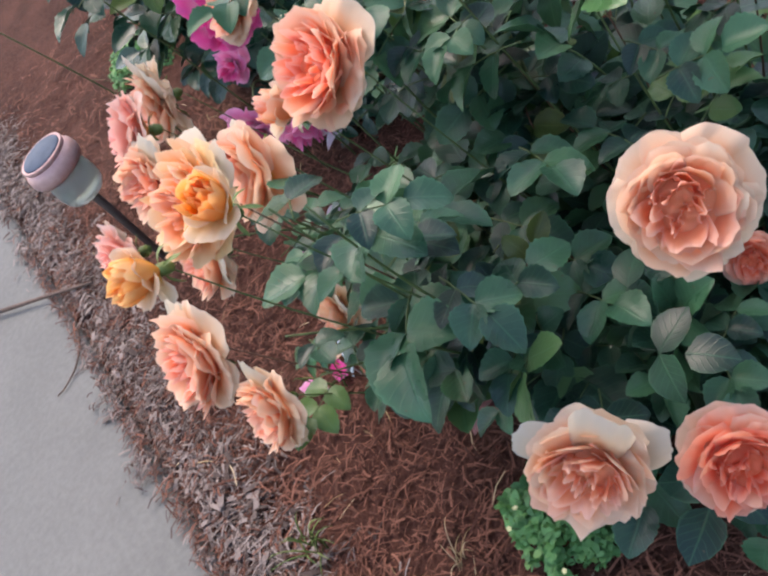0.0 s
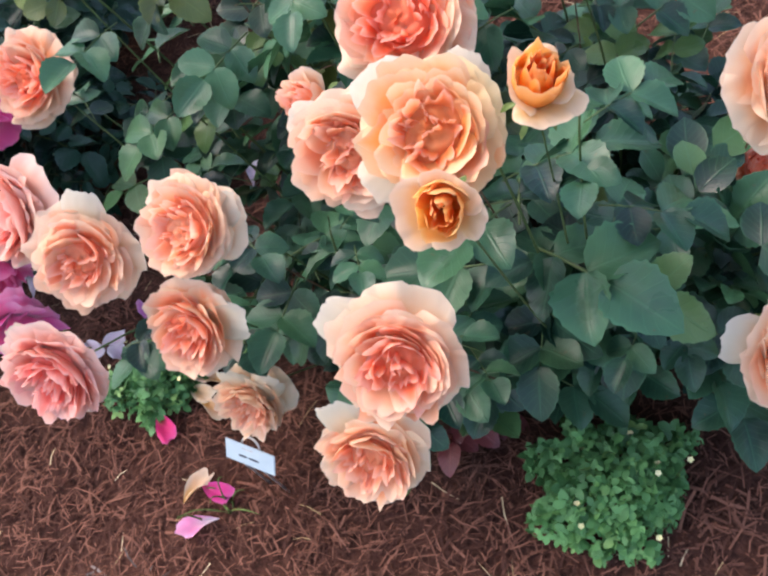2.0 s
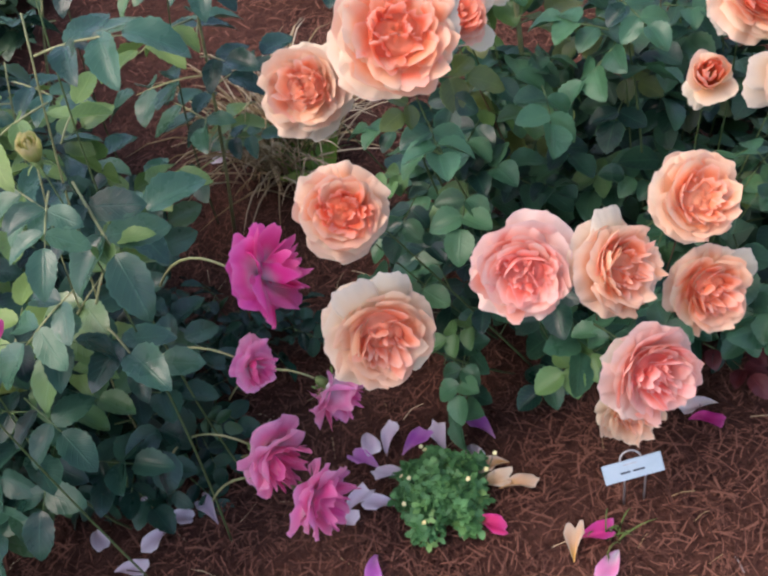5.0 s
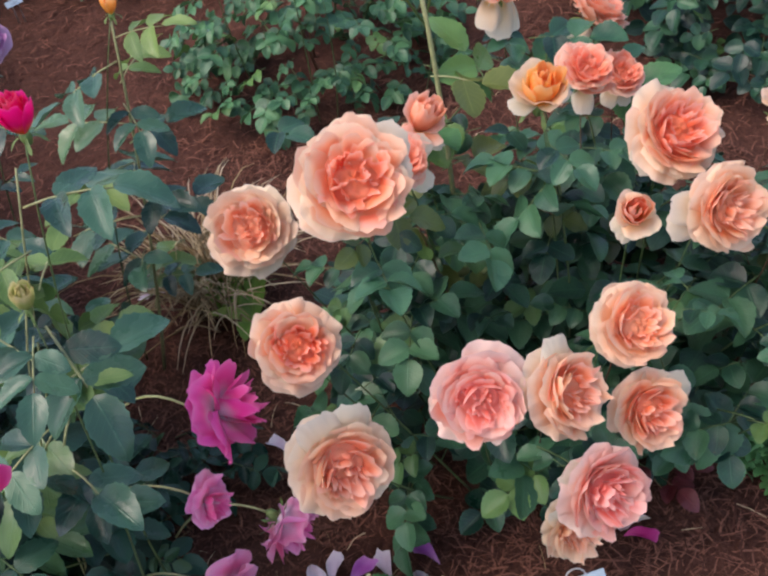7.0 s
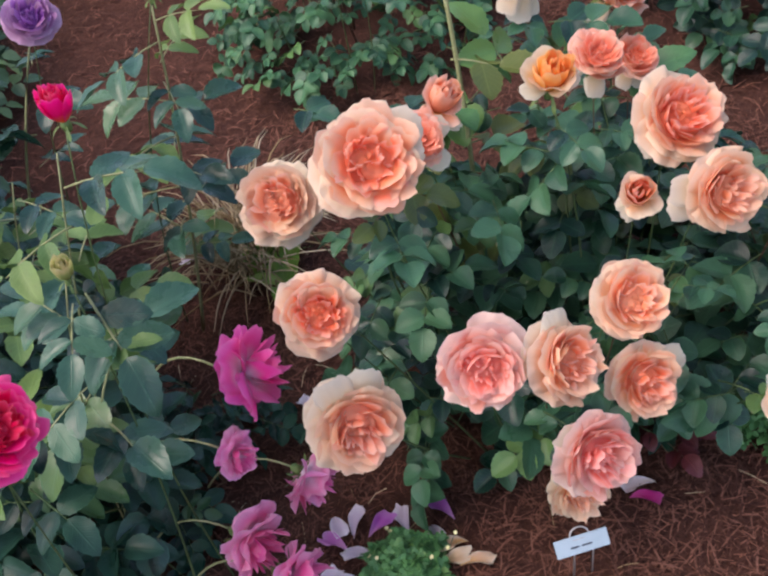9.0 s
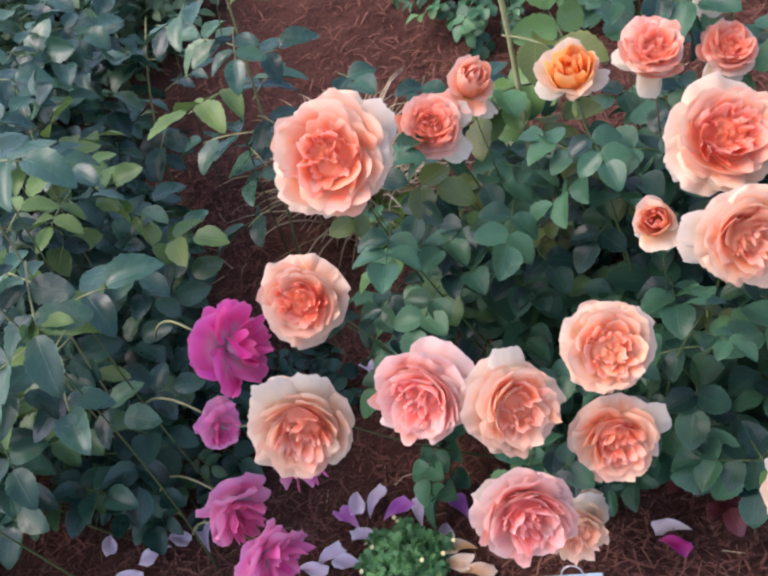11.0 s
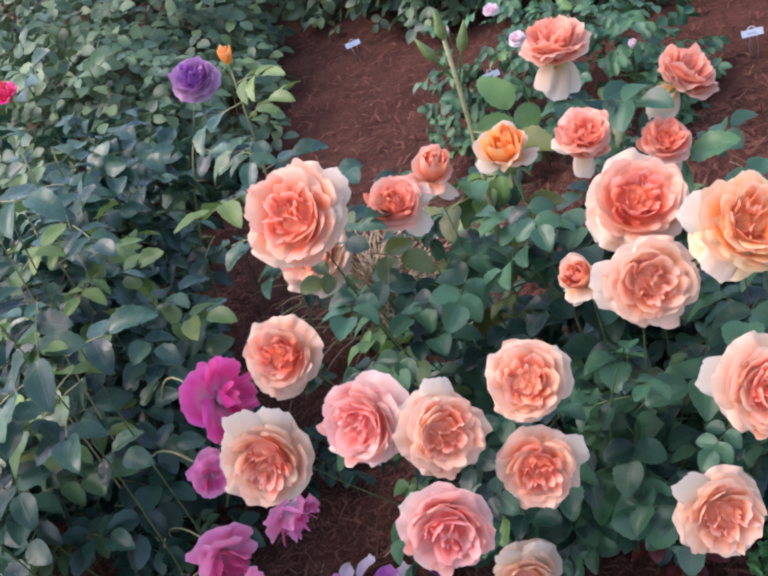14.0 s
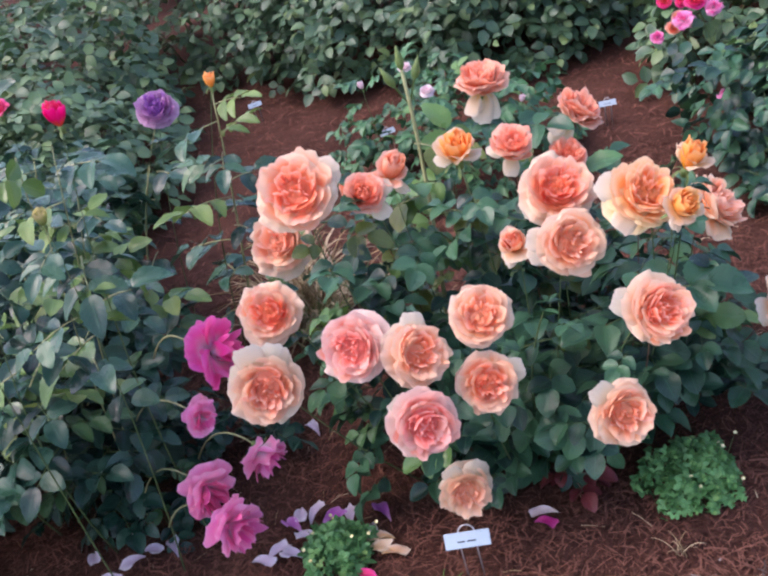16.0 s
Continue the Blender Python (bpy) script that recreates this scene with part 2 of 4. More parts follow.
RED_LEAF = leaf_material("dark red young leaf", (0.070, 0.012, 0.014), (0.150, 0.030, 0.030), (0.180, 0.050, 0.040), 0.4, 0.25)
COVER = leaf_material("ground cover leaf", (0.045, 0.150, 0.044), (0.130, 0.330, 0.105), (0.240, 0.400, 0.110), 0.5, 0.25, False)
LIME = leaf_material("yellow green young leaf", (0.070, 0.140, 0.034), (0.160, 0.250, 0.065), (0.230, 0.260, 0.070), 0.4, 0.3)
CANE = plain_material("green rose cane", (0.044, 0.082, 0.028), (0.090, 0.130, 0.045), 160, 0.5)
CANE_BROWN = plain_material("reddish brown cane", (0.080, 0.035, 0.022), (0.130, 0.070, 0.040), 160, 0.6)
CANE_YOUNG = plain_material("pale young cane", (0.170, 0.190, 0.080), (0.290, 0.290, 0.140), 160, 0.5)
SEPAL = plain_material("sepal", (0.070, 0.120, 0.030), (0.140, 0.200, 0.060), 200, 0.5)
SOIL = plain_material("soil under mulch", (0.034, 0.015, 0.011), (0.098, 0.042, 0.029), 120, 0.95, 0.1, 0.9, 0.006)
MULCH = plain_material("shredded bark mulch", (0.054, 0.022, 0.015), (0.176, 0.078, 0.052), 300, 0.9, 0.15, 0.4, 0.001, True)
MULCH_PALE = plain_material("weathered grey mulch", (0.060, 0.043, 0.037), (0.220, 0.180, 0.162), 300, 0.9, 0.15, 0.4, 0.001, True)
STRAW = plain_material("dry straw", (0.280, 0.200, 0.100), (0.600, 0.490, 0.320), 200, 0.8, 0.2, 0.3, 0.001, True)
GRASS = plain_material("green grass blade", (0.070, 0.120, 0.025), (0.180, 0.220, 0.060), 200, 0.6, 0.3, 0.2, 0.001, True)
CONCRETE = plain_material("pale concrete", (0.112, 0.114, 0.107), (0.150, 0.152, 0.143), 90, 0.85, 0.25, 0.35, 0.0015)
TWIG = plain_material("dry twig", (0.070, 0.045, 0.035), (0.160, 0.110, 0.085), 200, 0.85)
PLATE = plain_material("white label plate", (0.300, 0.390, 0.440), (0.360, 0.440, 0.490), 60, 0.4, 0.5, 0.05)
INK = plain_material("label ink", (0.030, 0.035, 0.050), (0.060, 0.065, 0.080), 100, 0.6)
WIRE = plain_material("galvanised wire", (0.350, 0.340, 0.330), (0.500, 0.490, 0.480), 200, 0.4, 0.5, 0.1, 0.001, False, 0.7)
COPPER = plain_material("dull pink copper cap", (0.420, 0.250, 0.230), (0.520, 0.340, 0.310), 120, 0.5, 0.5, 0.1, 0.001, False, 0.25)
SOLAR = plain_material("blue grey solar cell", (0.045, 0.065, 0.095), (0.070, 0.092, 0.130), 60, 0.6, 0.12, 0.02)
BLACK = plain_material("dark plastic stake", (0.060, 0.045, 0.040), (0.100, 0.075, 0.065), 100, 0.6)
YELLOW = plain_material("small yellow flower", (0.620, 0.560, 0.220), (0.740, 0.700, 0.420), 200, 0.7)
GLASS, g_nt, g_b = nodes_of("clear ribbed glass", 0.3, 0.3)
g_b.inputs["Transmission Weight"].default_value = 0.6
g_b.inputs["Base Color"].default_value = (0.40, 0.44, 0.40, 1)


# ---- small helpers for parts ----
PLACE = {}


def put(name, mesh, parent, m):
    """A mesh object with the world pose m, under parent if there is one."""
    ob = new(name, mesh)
    PLACE[ob.name] = m
    ob.parent = parent
    ob.matrix_basis = (PLACE[parent.name].inverted() @ m) if parent else m
    return ob


def stand(name, x, y, z, label, category, group="", kind=""):
    ob = new(name)
    ob.empty_display_size = 0.05
    ob.location = (x, y, z)
    PLACE[ob.name] = Matrix.Translation((x, y, z))
    return tagged(ob, label, category, group, kind)


def meshed(name, verts, faces, materials, uvs=None, slots=None, smooth=True):
    me = bpy.data.meshes.new(name)
    me.from_pydata([tuple(v) for v in verts], [], faces)
    for mt in materials:
        me.materials.append(mt)
    if uvs is not None:
        layer = me.uv_layers.new(name="UVMap")
        order = np.empty(len(me.loops), dtype=np.int32)
        me.loops.foreach_get("vertex_index", order)
        layer.data.foreach_set("uv", np.asarray(uvs, dtype=np.float32)[order].ravel())
    if slots is not None:
        me.polygons.foreach_set("material_index", slots)
    if smooth:
        me.polygons.foreach_set("use_smooth", [True] * len(me.polygons))
    me.update()
    return me


def joined(pieces):
    """One list of verts, faces, uvs and slots out of several."""
    vs, fs, us, ss, n = [], [], [], [], 0
    for v, f, u, s in pieces:
        vs.extend(v)
        us.extend(u)
        fs.extend([tuple(i + n for i in face) for face in f])
        ss.extend([s] * len(f))
        n += len(v)
    return vs, fs, us, ss


def moved(piece, m, slot=None):
    v, f, u, s = piece
    return [m @ Vector(p) for p in v], f, u, s if slot is None else slot


def sheet(nu, nv, at):
    """A grid of (nu + 1) by (nv + 1) points at(u, v), u and v from 0 to 1."""
    v = [at(i / nu, j / nv) for j in range(nv + 1) for i in range(nu + 1)]
    u = [(i / nu, j / nv) for j in range(nv + 1) for i in range(nu + 1)]
    w = nu + 1
    f = [(j * w + i, j * w + i + 1, (j + 1) * w + i + 1, (j + 1) * w + i) for j in range(nv) for i in range(nu)]
    return v, f, u, 0


def tube(points, radii, sides=6, closed=True):
    v, f = [], []
    pts = [Vector(p) for p in points]
    for k, p in enumerate(pts):
        way = (pts[min(k + 1, len(pts) - 1)] - pts[max(k - 1, 0)]).normalized()
        a = way.orthogonal().normalized() if abs(way.z) > 0.9 else way.cross(Vector((0, 0, 1))).normalized()
        b = way.cross(a)
        r = radii[k] if isinstance(radii, (list, tuple)) else radii
        for s in range(sides):
            t = 2 * math.pi * s / sides
            v.append(p + (a * math.cos(t) + b * math.sin(t)) * r)
    for k in range(len(pts) - 1):
        for s in range(sides):
            q = (s + 1) % sides
            f.append((k * sides + s, k * sides + q, (k + 1) * sides + q, (k + 1) * sides + s))
    if closed:
        f.append(tuple(reversed(range(sides))))
        f.append(tuple((len(pts) - 1) * sides + s for s in range(sides)))
    return v, f, [(0.5, 0.5)] * len(v), 0


def lathe(profile, sides=24):
    v = [(r * math.cos(2 * math.pi * s / sides), r * math.sin(2 * math.pi * s / sides), z) for r, z in profile for s in range(sides)]
    f = []
    for k in range(len(profile) - 1):
        for s in range(sides):
            q = (s + 1) % sides
            f.append((k * sides + s, k * sides + q, (k + 1) * sides + q, (k + 1) * sides + s))
    f.append(tuple(reversed(range(sides))))
    f.append(tuple((len(profile) - 1) * sides + s for s in range(sides)))
    return v, f, [(0.5, 0.5)] * len(v), 0


def bow(a, b, sag, n=8):
    """Points on a bent line from a to b; sag: how far its middle is shifted."""
    a, b, s = Vector(a), Vector(b), Vector(sag)
    return [a.lerp(b, k / n) + s * (4 * (k / n) * (1 - k / n)) for k in range(n + 1)]


def facing(place, way, spin=0.0, size=1.0):
    """A pose whose z axis looks along way."""
    q = Vector(way).normalized().to_track_quat("Z", "Y")
    return Matrix.LocRotScale(place, q @ Euler((0, 0, spin)).to_quaternion(), (size, size, size))


# ---- roses ----
def petal_piece(length, width, lean0, lean1, r0, seed, ruffle=0.03, curl=0.0, nu=22, nv=9, notch=0.03, fall=0.12, fringe=0.009):
    """A petal that rises from r0 beside the axis and leans out from lean0 to lean1 degrees; sizes in parts of a bloom's width."""
    rnd = random.Random(seed)
    ph, qh, skew = rnd.uniform(0, 6.3), rnd.uniform(0, 6.3), rnd.uniform(-0.12, 0.12)
    steps = 24
    prof, r, z = [(r0, 0.0)], r0, 0.0
    for k in range(steps):
        t = (k + 0.5) / steps
        a = radians(lean0 + (lean1 - lean0) * t**1.15)
        r += math.sin(a) * length / steps
        z += math.cos(a) * length / steps
        prof.append((r, z))

    def at(u, v):
        x = 2 * u - 1
        reach = v * (0.97 - fall * abs(x) ** 2.8 - 0.13 * x**10 - notch * math.exp(-(x / 0.22) ** 2) * v + 0.6 * skew * x * v)
        reach += v * v * (0.018 * math.sin(5.5 * x + ph) + 0.015 * math.sin(11 * x + qh))
        reach += fringe * v**5 * (math.sin(19 * x + ph) + 0.8 * math.sin(31 * x + qh) + 0.6 * math.sin(43 * x + ph + qh))
        t = min(max(reach, 0.0), 1.0) * steps
        k = min(int(t), steps - 1)
        rr = prof[k][0] + (prof[k + 1][0] - prof[k][0]) * (t - k)
        zz = prof[k][1] + (prof[k + 1][1] - prof[k][1]) * (t - k)
        w = width * (0.26 + 0.74 * v**0.5) * (1 - 0.10 * (max(0.0, v - 0.55) / 0.45) ** 2)
        phi = x * w / (rr + 0.13)
        wave = ruffle * v * v * (math.sin(4.2 * x + ph) + 0.6 * math.sin(7.5 * x + qh) + 0.5 * v * v * math.sin(12 * x + ph) + 0.25 * v**3 * math.sin(21 * x + qh))
        zz += wave + curl * v**3 * (0.4 + abs(x) ** 2) + 0.05 * x * x * v * (1 - v)
        rr += wave * 0.5 - curl * 0.5 * v**4
        return Vector((rr * math.cos(phi), rr * math.sin(phi), zz))

    return sheet(nu, nv, at)


def petal_meshes(tag, mats, seed):
    """The petals of one colour: shared meshes, three shapes for each ring."""
    rings = {"outer": (0.46, 0.56, 58, 103, 0.035, 0.024, -0.045, 0), "second": (0.455, 0.50, 52, 80, 0.035, 0.028, -0.03, 0),
             "third": (0.46, 0.44, 50, 40, 0.03, 0.032, -0.02, 1)}
    limp = tag in LIMP
    made = {}
    for ring, (ln, wd, a, b, r0, ruf, curl, slot) in rings.items():
        for k in range(4):
            v, f, u, _ = petal_piece(ln * (0.94 + 0.05 * k), wd, a + 4 * (k - 1.5), b + 5 * (k - 1.5), r0, seed + k * 7 + slot * 50, ruf * (1.7 if limp else 1.0), curl, fall=0.32 if limp else 0.12)
            made[ring, k] = meshed(f"{tag}_{ring}", v, f, [mats[slot]], u)
    for k in range(3):
        v, f, u, _ = petal_piece(0.46, 0.24 + 0.03 * k, 56 + 6 * k, 96 + 8 * k, 0.035, seed + 90 + k, 0.007, -0.06, fall=0.26)
        made["loose", k] = meshed(f"{tag}_loose", v, f, [PALE if tag in PALE_ON else mats[0]], u)
    return made


LIMP = ("magenta", "rosy")
PALE_ON = ("peach", "golden", "pink", "cream", "orange", "salmon")


def heart_mesh(tag, mats, seed, scale=1.0):
    """The tight inner petals, the hip and the sepals of a bloom, in one mesh."""
    rnd = random.Random(seed)
    pieces = []
    # rings of petals that bend in over the middle: count, length, width, lean at foot and tip, ruffle
    opened = rnd.choice((0, 14, 6, -6))
    limp = tag in LIMP
    for ring, (n, ln, wd, a, b, ruf) in enumerate(((5, 0.465, 0.50, 64, 14, 0.034), (4, 0.44, 0.46, 56, 0, 0.042), (4, 0.42, 0.38, 42, -12, 0.048), (4, 0.40, 0.24, 28, -10, 0.044), (3, 0.37, 0.16, 14, -6, 0.034))[3 if limp else 0:]):
        spin = rnd.uniform(0, 360)
        for k in range(n):
            p = petal_piece(ln * rnd.uniform(0.88, 1.06), wd * rnd.uniform(0.8, 1.3), a + opened * 0.5 + rnd.uniform(-7, 7), b + opened + rnd.uniform(-16, 22), 0.03, rnd.random(), ruf, rnd.uniform(-0.07, -0.01), 14, 7, rnd.uniform(0.0, 0.08), 0.02, 0.007)
            pieces.append(moved(p, pose(rnd.uniform(-0.03, 0.03), rnd.uniform(-0.03, 0.03), 0.01, rnd.uniform(-9, 9), rnd.uniform(-9, 9), spin + 360 / n * k + rnd.uniform(-20, 20)), 0 if ring < 2 else 1))
    # petals folded across the others, as in a quartered bloom
    for k in range(0 if limp else 5):
        r, t = rnd.uniform(0.05, 0.18), 72 * k + rnd.uniform(-20, 20)
        p = petal_piece(0.37 * rnd.uniform(0.88, 1.08), 0.19, 20, -18, 0.02, rnd.random(), 0.036, -0.04, 12, 6, 0.05, 0.02, 0.007)
        pieces.append(moved(p, pose(r * math.cos(radians(t)), r * math.sin(radians(t)), 0.0, rnd.uniform(-10, 10), rnd.uniform(-10, 10), t + rnd.choice((90, -90)) + rnd.uniform(-30, 30)), 1))
    # rippled dome standing in for packed petals, added so gaps stay shallow and bright
    sp = rnd.uniform(0, 6.3)

    def floor_at(u, v):
        t, r = 2 * math.pi * u, 0.24 * v
        z = 0.25 - 1.5 * r * r + 0.016 * math.sin(3 * t - 60 * r + sp) + 0.010 * math.sin(5 * t + 35 * r)
        return Vector((r * math.cos(t), r * math.sin(t), z))

    fv, ff, fu, _ = sheet(30, 10, floor_at)
    if not limp:
        pieces.append((fv, ff, [(0.5, 0.42 + 0.3 * q[1]) for q in fu], 1))
    pieces.append(moved(lathe([(0.02, -0.14), (0.05, -0.11), (0.065, -0.05), (0.05, 0.0), (0.02, 0.03)], 8), Matrix(), 2))
    for k in range(5):
        p = petal_piece(0.24, 0.045, 80, 130, 0.04, rnd.random(), 0.005, 0, 2, 4, 0.0)
        pieces.append(moved(p, pose(0, 0, -0.02, 0, 0, 72 * k + rnd.uniform(-10, 10)), 2))
    v, f, u, s = joined(pieces)
    return meshed(f"{tag}_heart", v, f, [mats[1], mats[2], SEPAL], u, s)


def bud_mesh(tag, mats, seed):
    """A half-open bud: petals wrapped round each other, on a green hip."""
    rnd = random.Random(seed)
    pieces = []
    for n, ln, wd, a, b, slot in ((5, 0.72, 0.36, 44, -10, 0), (5, 0.72, 0.30, 34, -16, 1), (4, 0.72, 0.22, 22, -16, 1), (3, 0.70, 0.13, 10, -6, 1)):
        for k in range(n):
            p = petal_piece(ln * rnd.uniform(0.93, 1.05), wd, a, b + rnd.uniform(-4, 6), 0.05, rnd.random(), 0.03, 0.02, 6, 6)
            pieces.append(moved(p, pose(0, 0, 0, rnd.uniform(-4, 4), rnd.uniform(-4, 4), 360 / n * k + rnd.uniform(-14, 14) + 30 * slot), slot))
    pieces.append(moved(lathe([(0.03, -0.24), (0.075, -0.20), (0.10, -0.10), (0.09, -0.02), (0.05, 0.03)], 8), Matrix(), 2))
    for k in range(5):
        p = petal_piece(0.34, 0.055, 100, 165, 0.08, rnd.random(), 0.01, 0, 2, 4, 0.0)
        pieces.append(moved(p, pose(0, 0, -0.04, 0, 0, 72 * k), 2))
    v, f, u, s = joined(pieces)
    return meshed(f"{tag}_bud", v, f, [mats[1], mats[2], SEPAL], u, s)


COLOURS = {"peach": (PEACH, "peach rose with cream edged ruffled petals"), "pink": (PINK, "pink and peach rose, ruffled"),
           "golden": (GOLD, "golden peach rose, fully open and ruffled"), "cream": (CREAM, "pale cream rose, fading"), "orange": (ORANGE, "orange yellow half-open bud"),
           "salmon": (SALMON, "salmon rose, half open"), "magenta": (MAGENTA, "drooping magenta rose, wilting"),
           "rosy": (ROSY, "rosy purple rose, wilting"), "mauve": (MAUVE, "mauve purple rose"), "red": (RED, "bright red bud"),
           "white": (WHITE, "blush white small rose"), "pale": (GREENISH, "pale yellow green closed bud")}
STORE = {}


def bloom(bush, colour, place, way, size, seed, full=True, flop=0.0, drop=()):
    """A rose whose middle lies at place, looking along way. drop: azimuth (90: up), lean and size of petals that stand out of the ring."""
    mats, label = COLOURS[colour]
    key = (colour, full)
    if key not in STORE:
        if full:
            STORE[key] = petal_meshes(colour, mats, 11), [heart_mesh(colour, mats, s) for s in (3, 8, 21, 34)]
        else:
            STORE[key] = petal_meshes(colour, mats, 23), [bud_mesh(colour, mats, s) for s in (5, 9)]
    petals, hearts = STORE[key]
    rnd = random.Random(seed)
    way = Vector(way).normalized()
    base = Vector(place) - way * size * (0.16 if full else 0.35)
    m = facing(base, way, rnd.uniform(0, 6.3), size)
    head = tagged(put("rose_bloom" if full else "rose_bud", hearts[seed % len(hearts)], bush, m), label)
    spin = rnd.uniform(0, 360)
    if full:
        limp = 1.0 if colour in LIMP else 0.0
        for ring, n, z in (("outer", 5, 0.0), ("second", 6 - int(limp), 0.015), ("third", 7 - 4 * int(limp), 0.02)):
            for k in range(n):
                lean = rnd.uniform(-9, 7) + (flop if ring == "outer" else flop * 0.5) + limp * rnd.uniform(-20, 24)
                s = rnd.uniform(0.86, 0.98) * (1 - 0.12 * limp * rnd.random())
                turn = spin + 360 / n * (k + (0.5 if ring == "second" else 0.0)) + rnd.uniform(-12, 12) * (1 + limp)
                put("petal", petals[ring, rnd.randrange(4)], head,
                    m @ pose(0, 0, z, 0, 0, turn) @ pose(0, 0, 0, rnd.uniform(-7, 7) * (1 + 2 * limp), lean, 0) @ Matrix.Diagonal((s, s, s, 1)))
    else:
        for k in range(3 if size > 0.045 else 0):
            turn = spin + 120 * k + rnd.uniform(-20, 20)
            put("petal", petals["second", k], head, m @ pose(0, 0, 0.02, 0, 0, turn) @ pose(0, 0, 0, 0, rnd.uniform(-34, -6) + flop, 0) @ Matrix.Scale(1.25, 4))
    up = (Vector((0, 0, 1)) - way * way.z).normalized()
    upright = Matrix((up.cross(way), up, way)).transposed().to_4x4()
    for k, (turn, lean, s) in enumerate(drop):
        put("petal", petals["loose", k % 3], head, Matrix.Translation(base) @ upright @ pose(0, 0, 0, 0, 0, turn) @ pose(0, 0, 0, 0, lean, 0) @ Matrix.Scale(s * size * 0.92, 4))
    return head


# ---- leaves ----
def leaflet_piece(length, width, fold, droop, seed, na=4, nl=8, saw=0.05):
    rnd = random.Random(seed)
    bend, twist = rnd.uniform(-0.08, 0.08), rnd.uniform(-0.25, 0.25)

    def at(u, v):
        x = 2 * u - 1
        w = width * 0.5 * (v**0.60 * (1 - v) ** 0.74 / 0.397 if 0 < v < 1 else 0.0)
        if abs(x) > 0.99 and round(v * nl) % 2:
            w *= 1 + 2 * saw
        y = x * w
        z = fold * abs(x) * w - droop * length * v * v + 0.014 * length * math.sin(9 * v + 3 * x) + 0.010 * length * x * x * math.sin(17 * v)
        return Vector((v * length, y + bend * length * v * v, z + twist * y * v))

    return sheet(na, nl, at)


def compound_leaf(tag, mats, size, count, seed, na=4, nl=14, round_=0.74):
    """A rose leaf: leaflets in pairs along a stalk, and one at its end, from the origin along x."""
    rnd = random.Random(seed)
    stalk = size * (1.0 if count == 3 else 1.55)
    pieces = [moved(tube(bow((0, 0, 0), (stalk, 0, 0), (0, 0, size * 0.08), 4), [size * 0.022] * 4 + [size * 0.012], 4), Matrix(), 1)]
    spots = [(stalk, 0, 1.0)]
    for k in range((count - 1) // 2):
        x = stalk * (0.62 if count == 3 else (0.38, 0.76)[k])
        spots += [(x, s * rnd.uniform(58, 76), (0.86, 0.94)[k] if count > 3 else 0.88) for s in (-1, 1)]
    for x, turn, s in spots:
        p = leaflet_piece(size * s, size * s * round_ * rnd.uniform(0.86, 1.1), rnd.uniform(0.15, 0.65), rnd.uniform(0.05, 0.38), rnd.random(), na, nl)
        pieces.append(moved(p, pose(x, 0, size * 0.06, rnd.uniform(-14, 14), rnd.uniform(-8, 16), turn + rnd.uniform(-7, 7)), 0))
    v, f, u, s = joined(pieces)
    return meshed(tag, v, f, mats, u, s)


def leaf_pose(p, out, rnd, droop=18, lift=0.8):
    """A leaf at p that points outwards, with its upper side up and out."""
    axis = Vector((out.x, out.y, 0.25 * out.z)) + Vector((rnd.gauss(0, 0.5), rnd.gauss(0, 0.5), rnd.gauss(0, 0.22)))
    axis.normalize()
    up = Vector((0, 0, lift)) + 0.55 * out + Vector((rnd.gauss(0, 0.55), rnd.gauss(0, 0.55), 0))
    side = up.cross(axis).normalized()
    up = axis.cross(side)
    turn = Matrix((axis, side, up)).transposed().to_4x4()
    s = rnd.uniform(0.62, 1.04)
    return Matrix.Translation(p) @ turn @ pose(0, 0, 0, rnd.uniform(-12, 12), droop * rnd.uniform(0.2, 1.9), 0) @ Matrix.Diagonal((s, s, s, 1))


def clear_of(p, heads):
    """Whether a leaf at p leaves the blooms free: none inside one, none straight before its face."""
    for place, way, size in heads:
        d = p - Vector(place)
        along = d.dot(way)
        if d.length < size * 0.62 or (-0.2 * size < along < 4.2 * size and (d - way * along).length < size * 0.80):
            return False
    return True


def crown(rnd, centre, radii, n, heads, shell=0.45, low=0.0, inside=None):
    """Places for leaves in a rough dome over centre, most of them near its skin."""
    got, tries = [], 0
    while len(got) < n and tries < n * 30:
        tries += 1
        d = Vector((rnd.gauss(0, 1), rnd.gauss(0, 1), abs(rnd.gauss(0.15, 0.8))))
        d.normalize()
        lump = 0.80 + 0.34 * noise.noise(Vector(centre) * 3 + d * 1.7)
        k = (shell + (1 - shell) * rnd.random() ** 0.6) * lump
        p = Vector((centre[0] + d.x * radii[0] * k, centre[1] + d.y * radii[1] * k, low + d.z * radii[2] * k))
        if p.z > 0.025 and clear_of(p, heads) and clear_of(p + Vector((d.x, d.y, 0)) * 0.06, heads) and (inside is None or inside(p)):
            got.append((p, d))
    return got


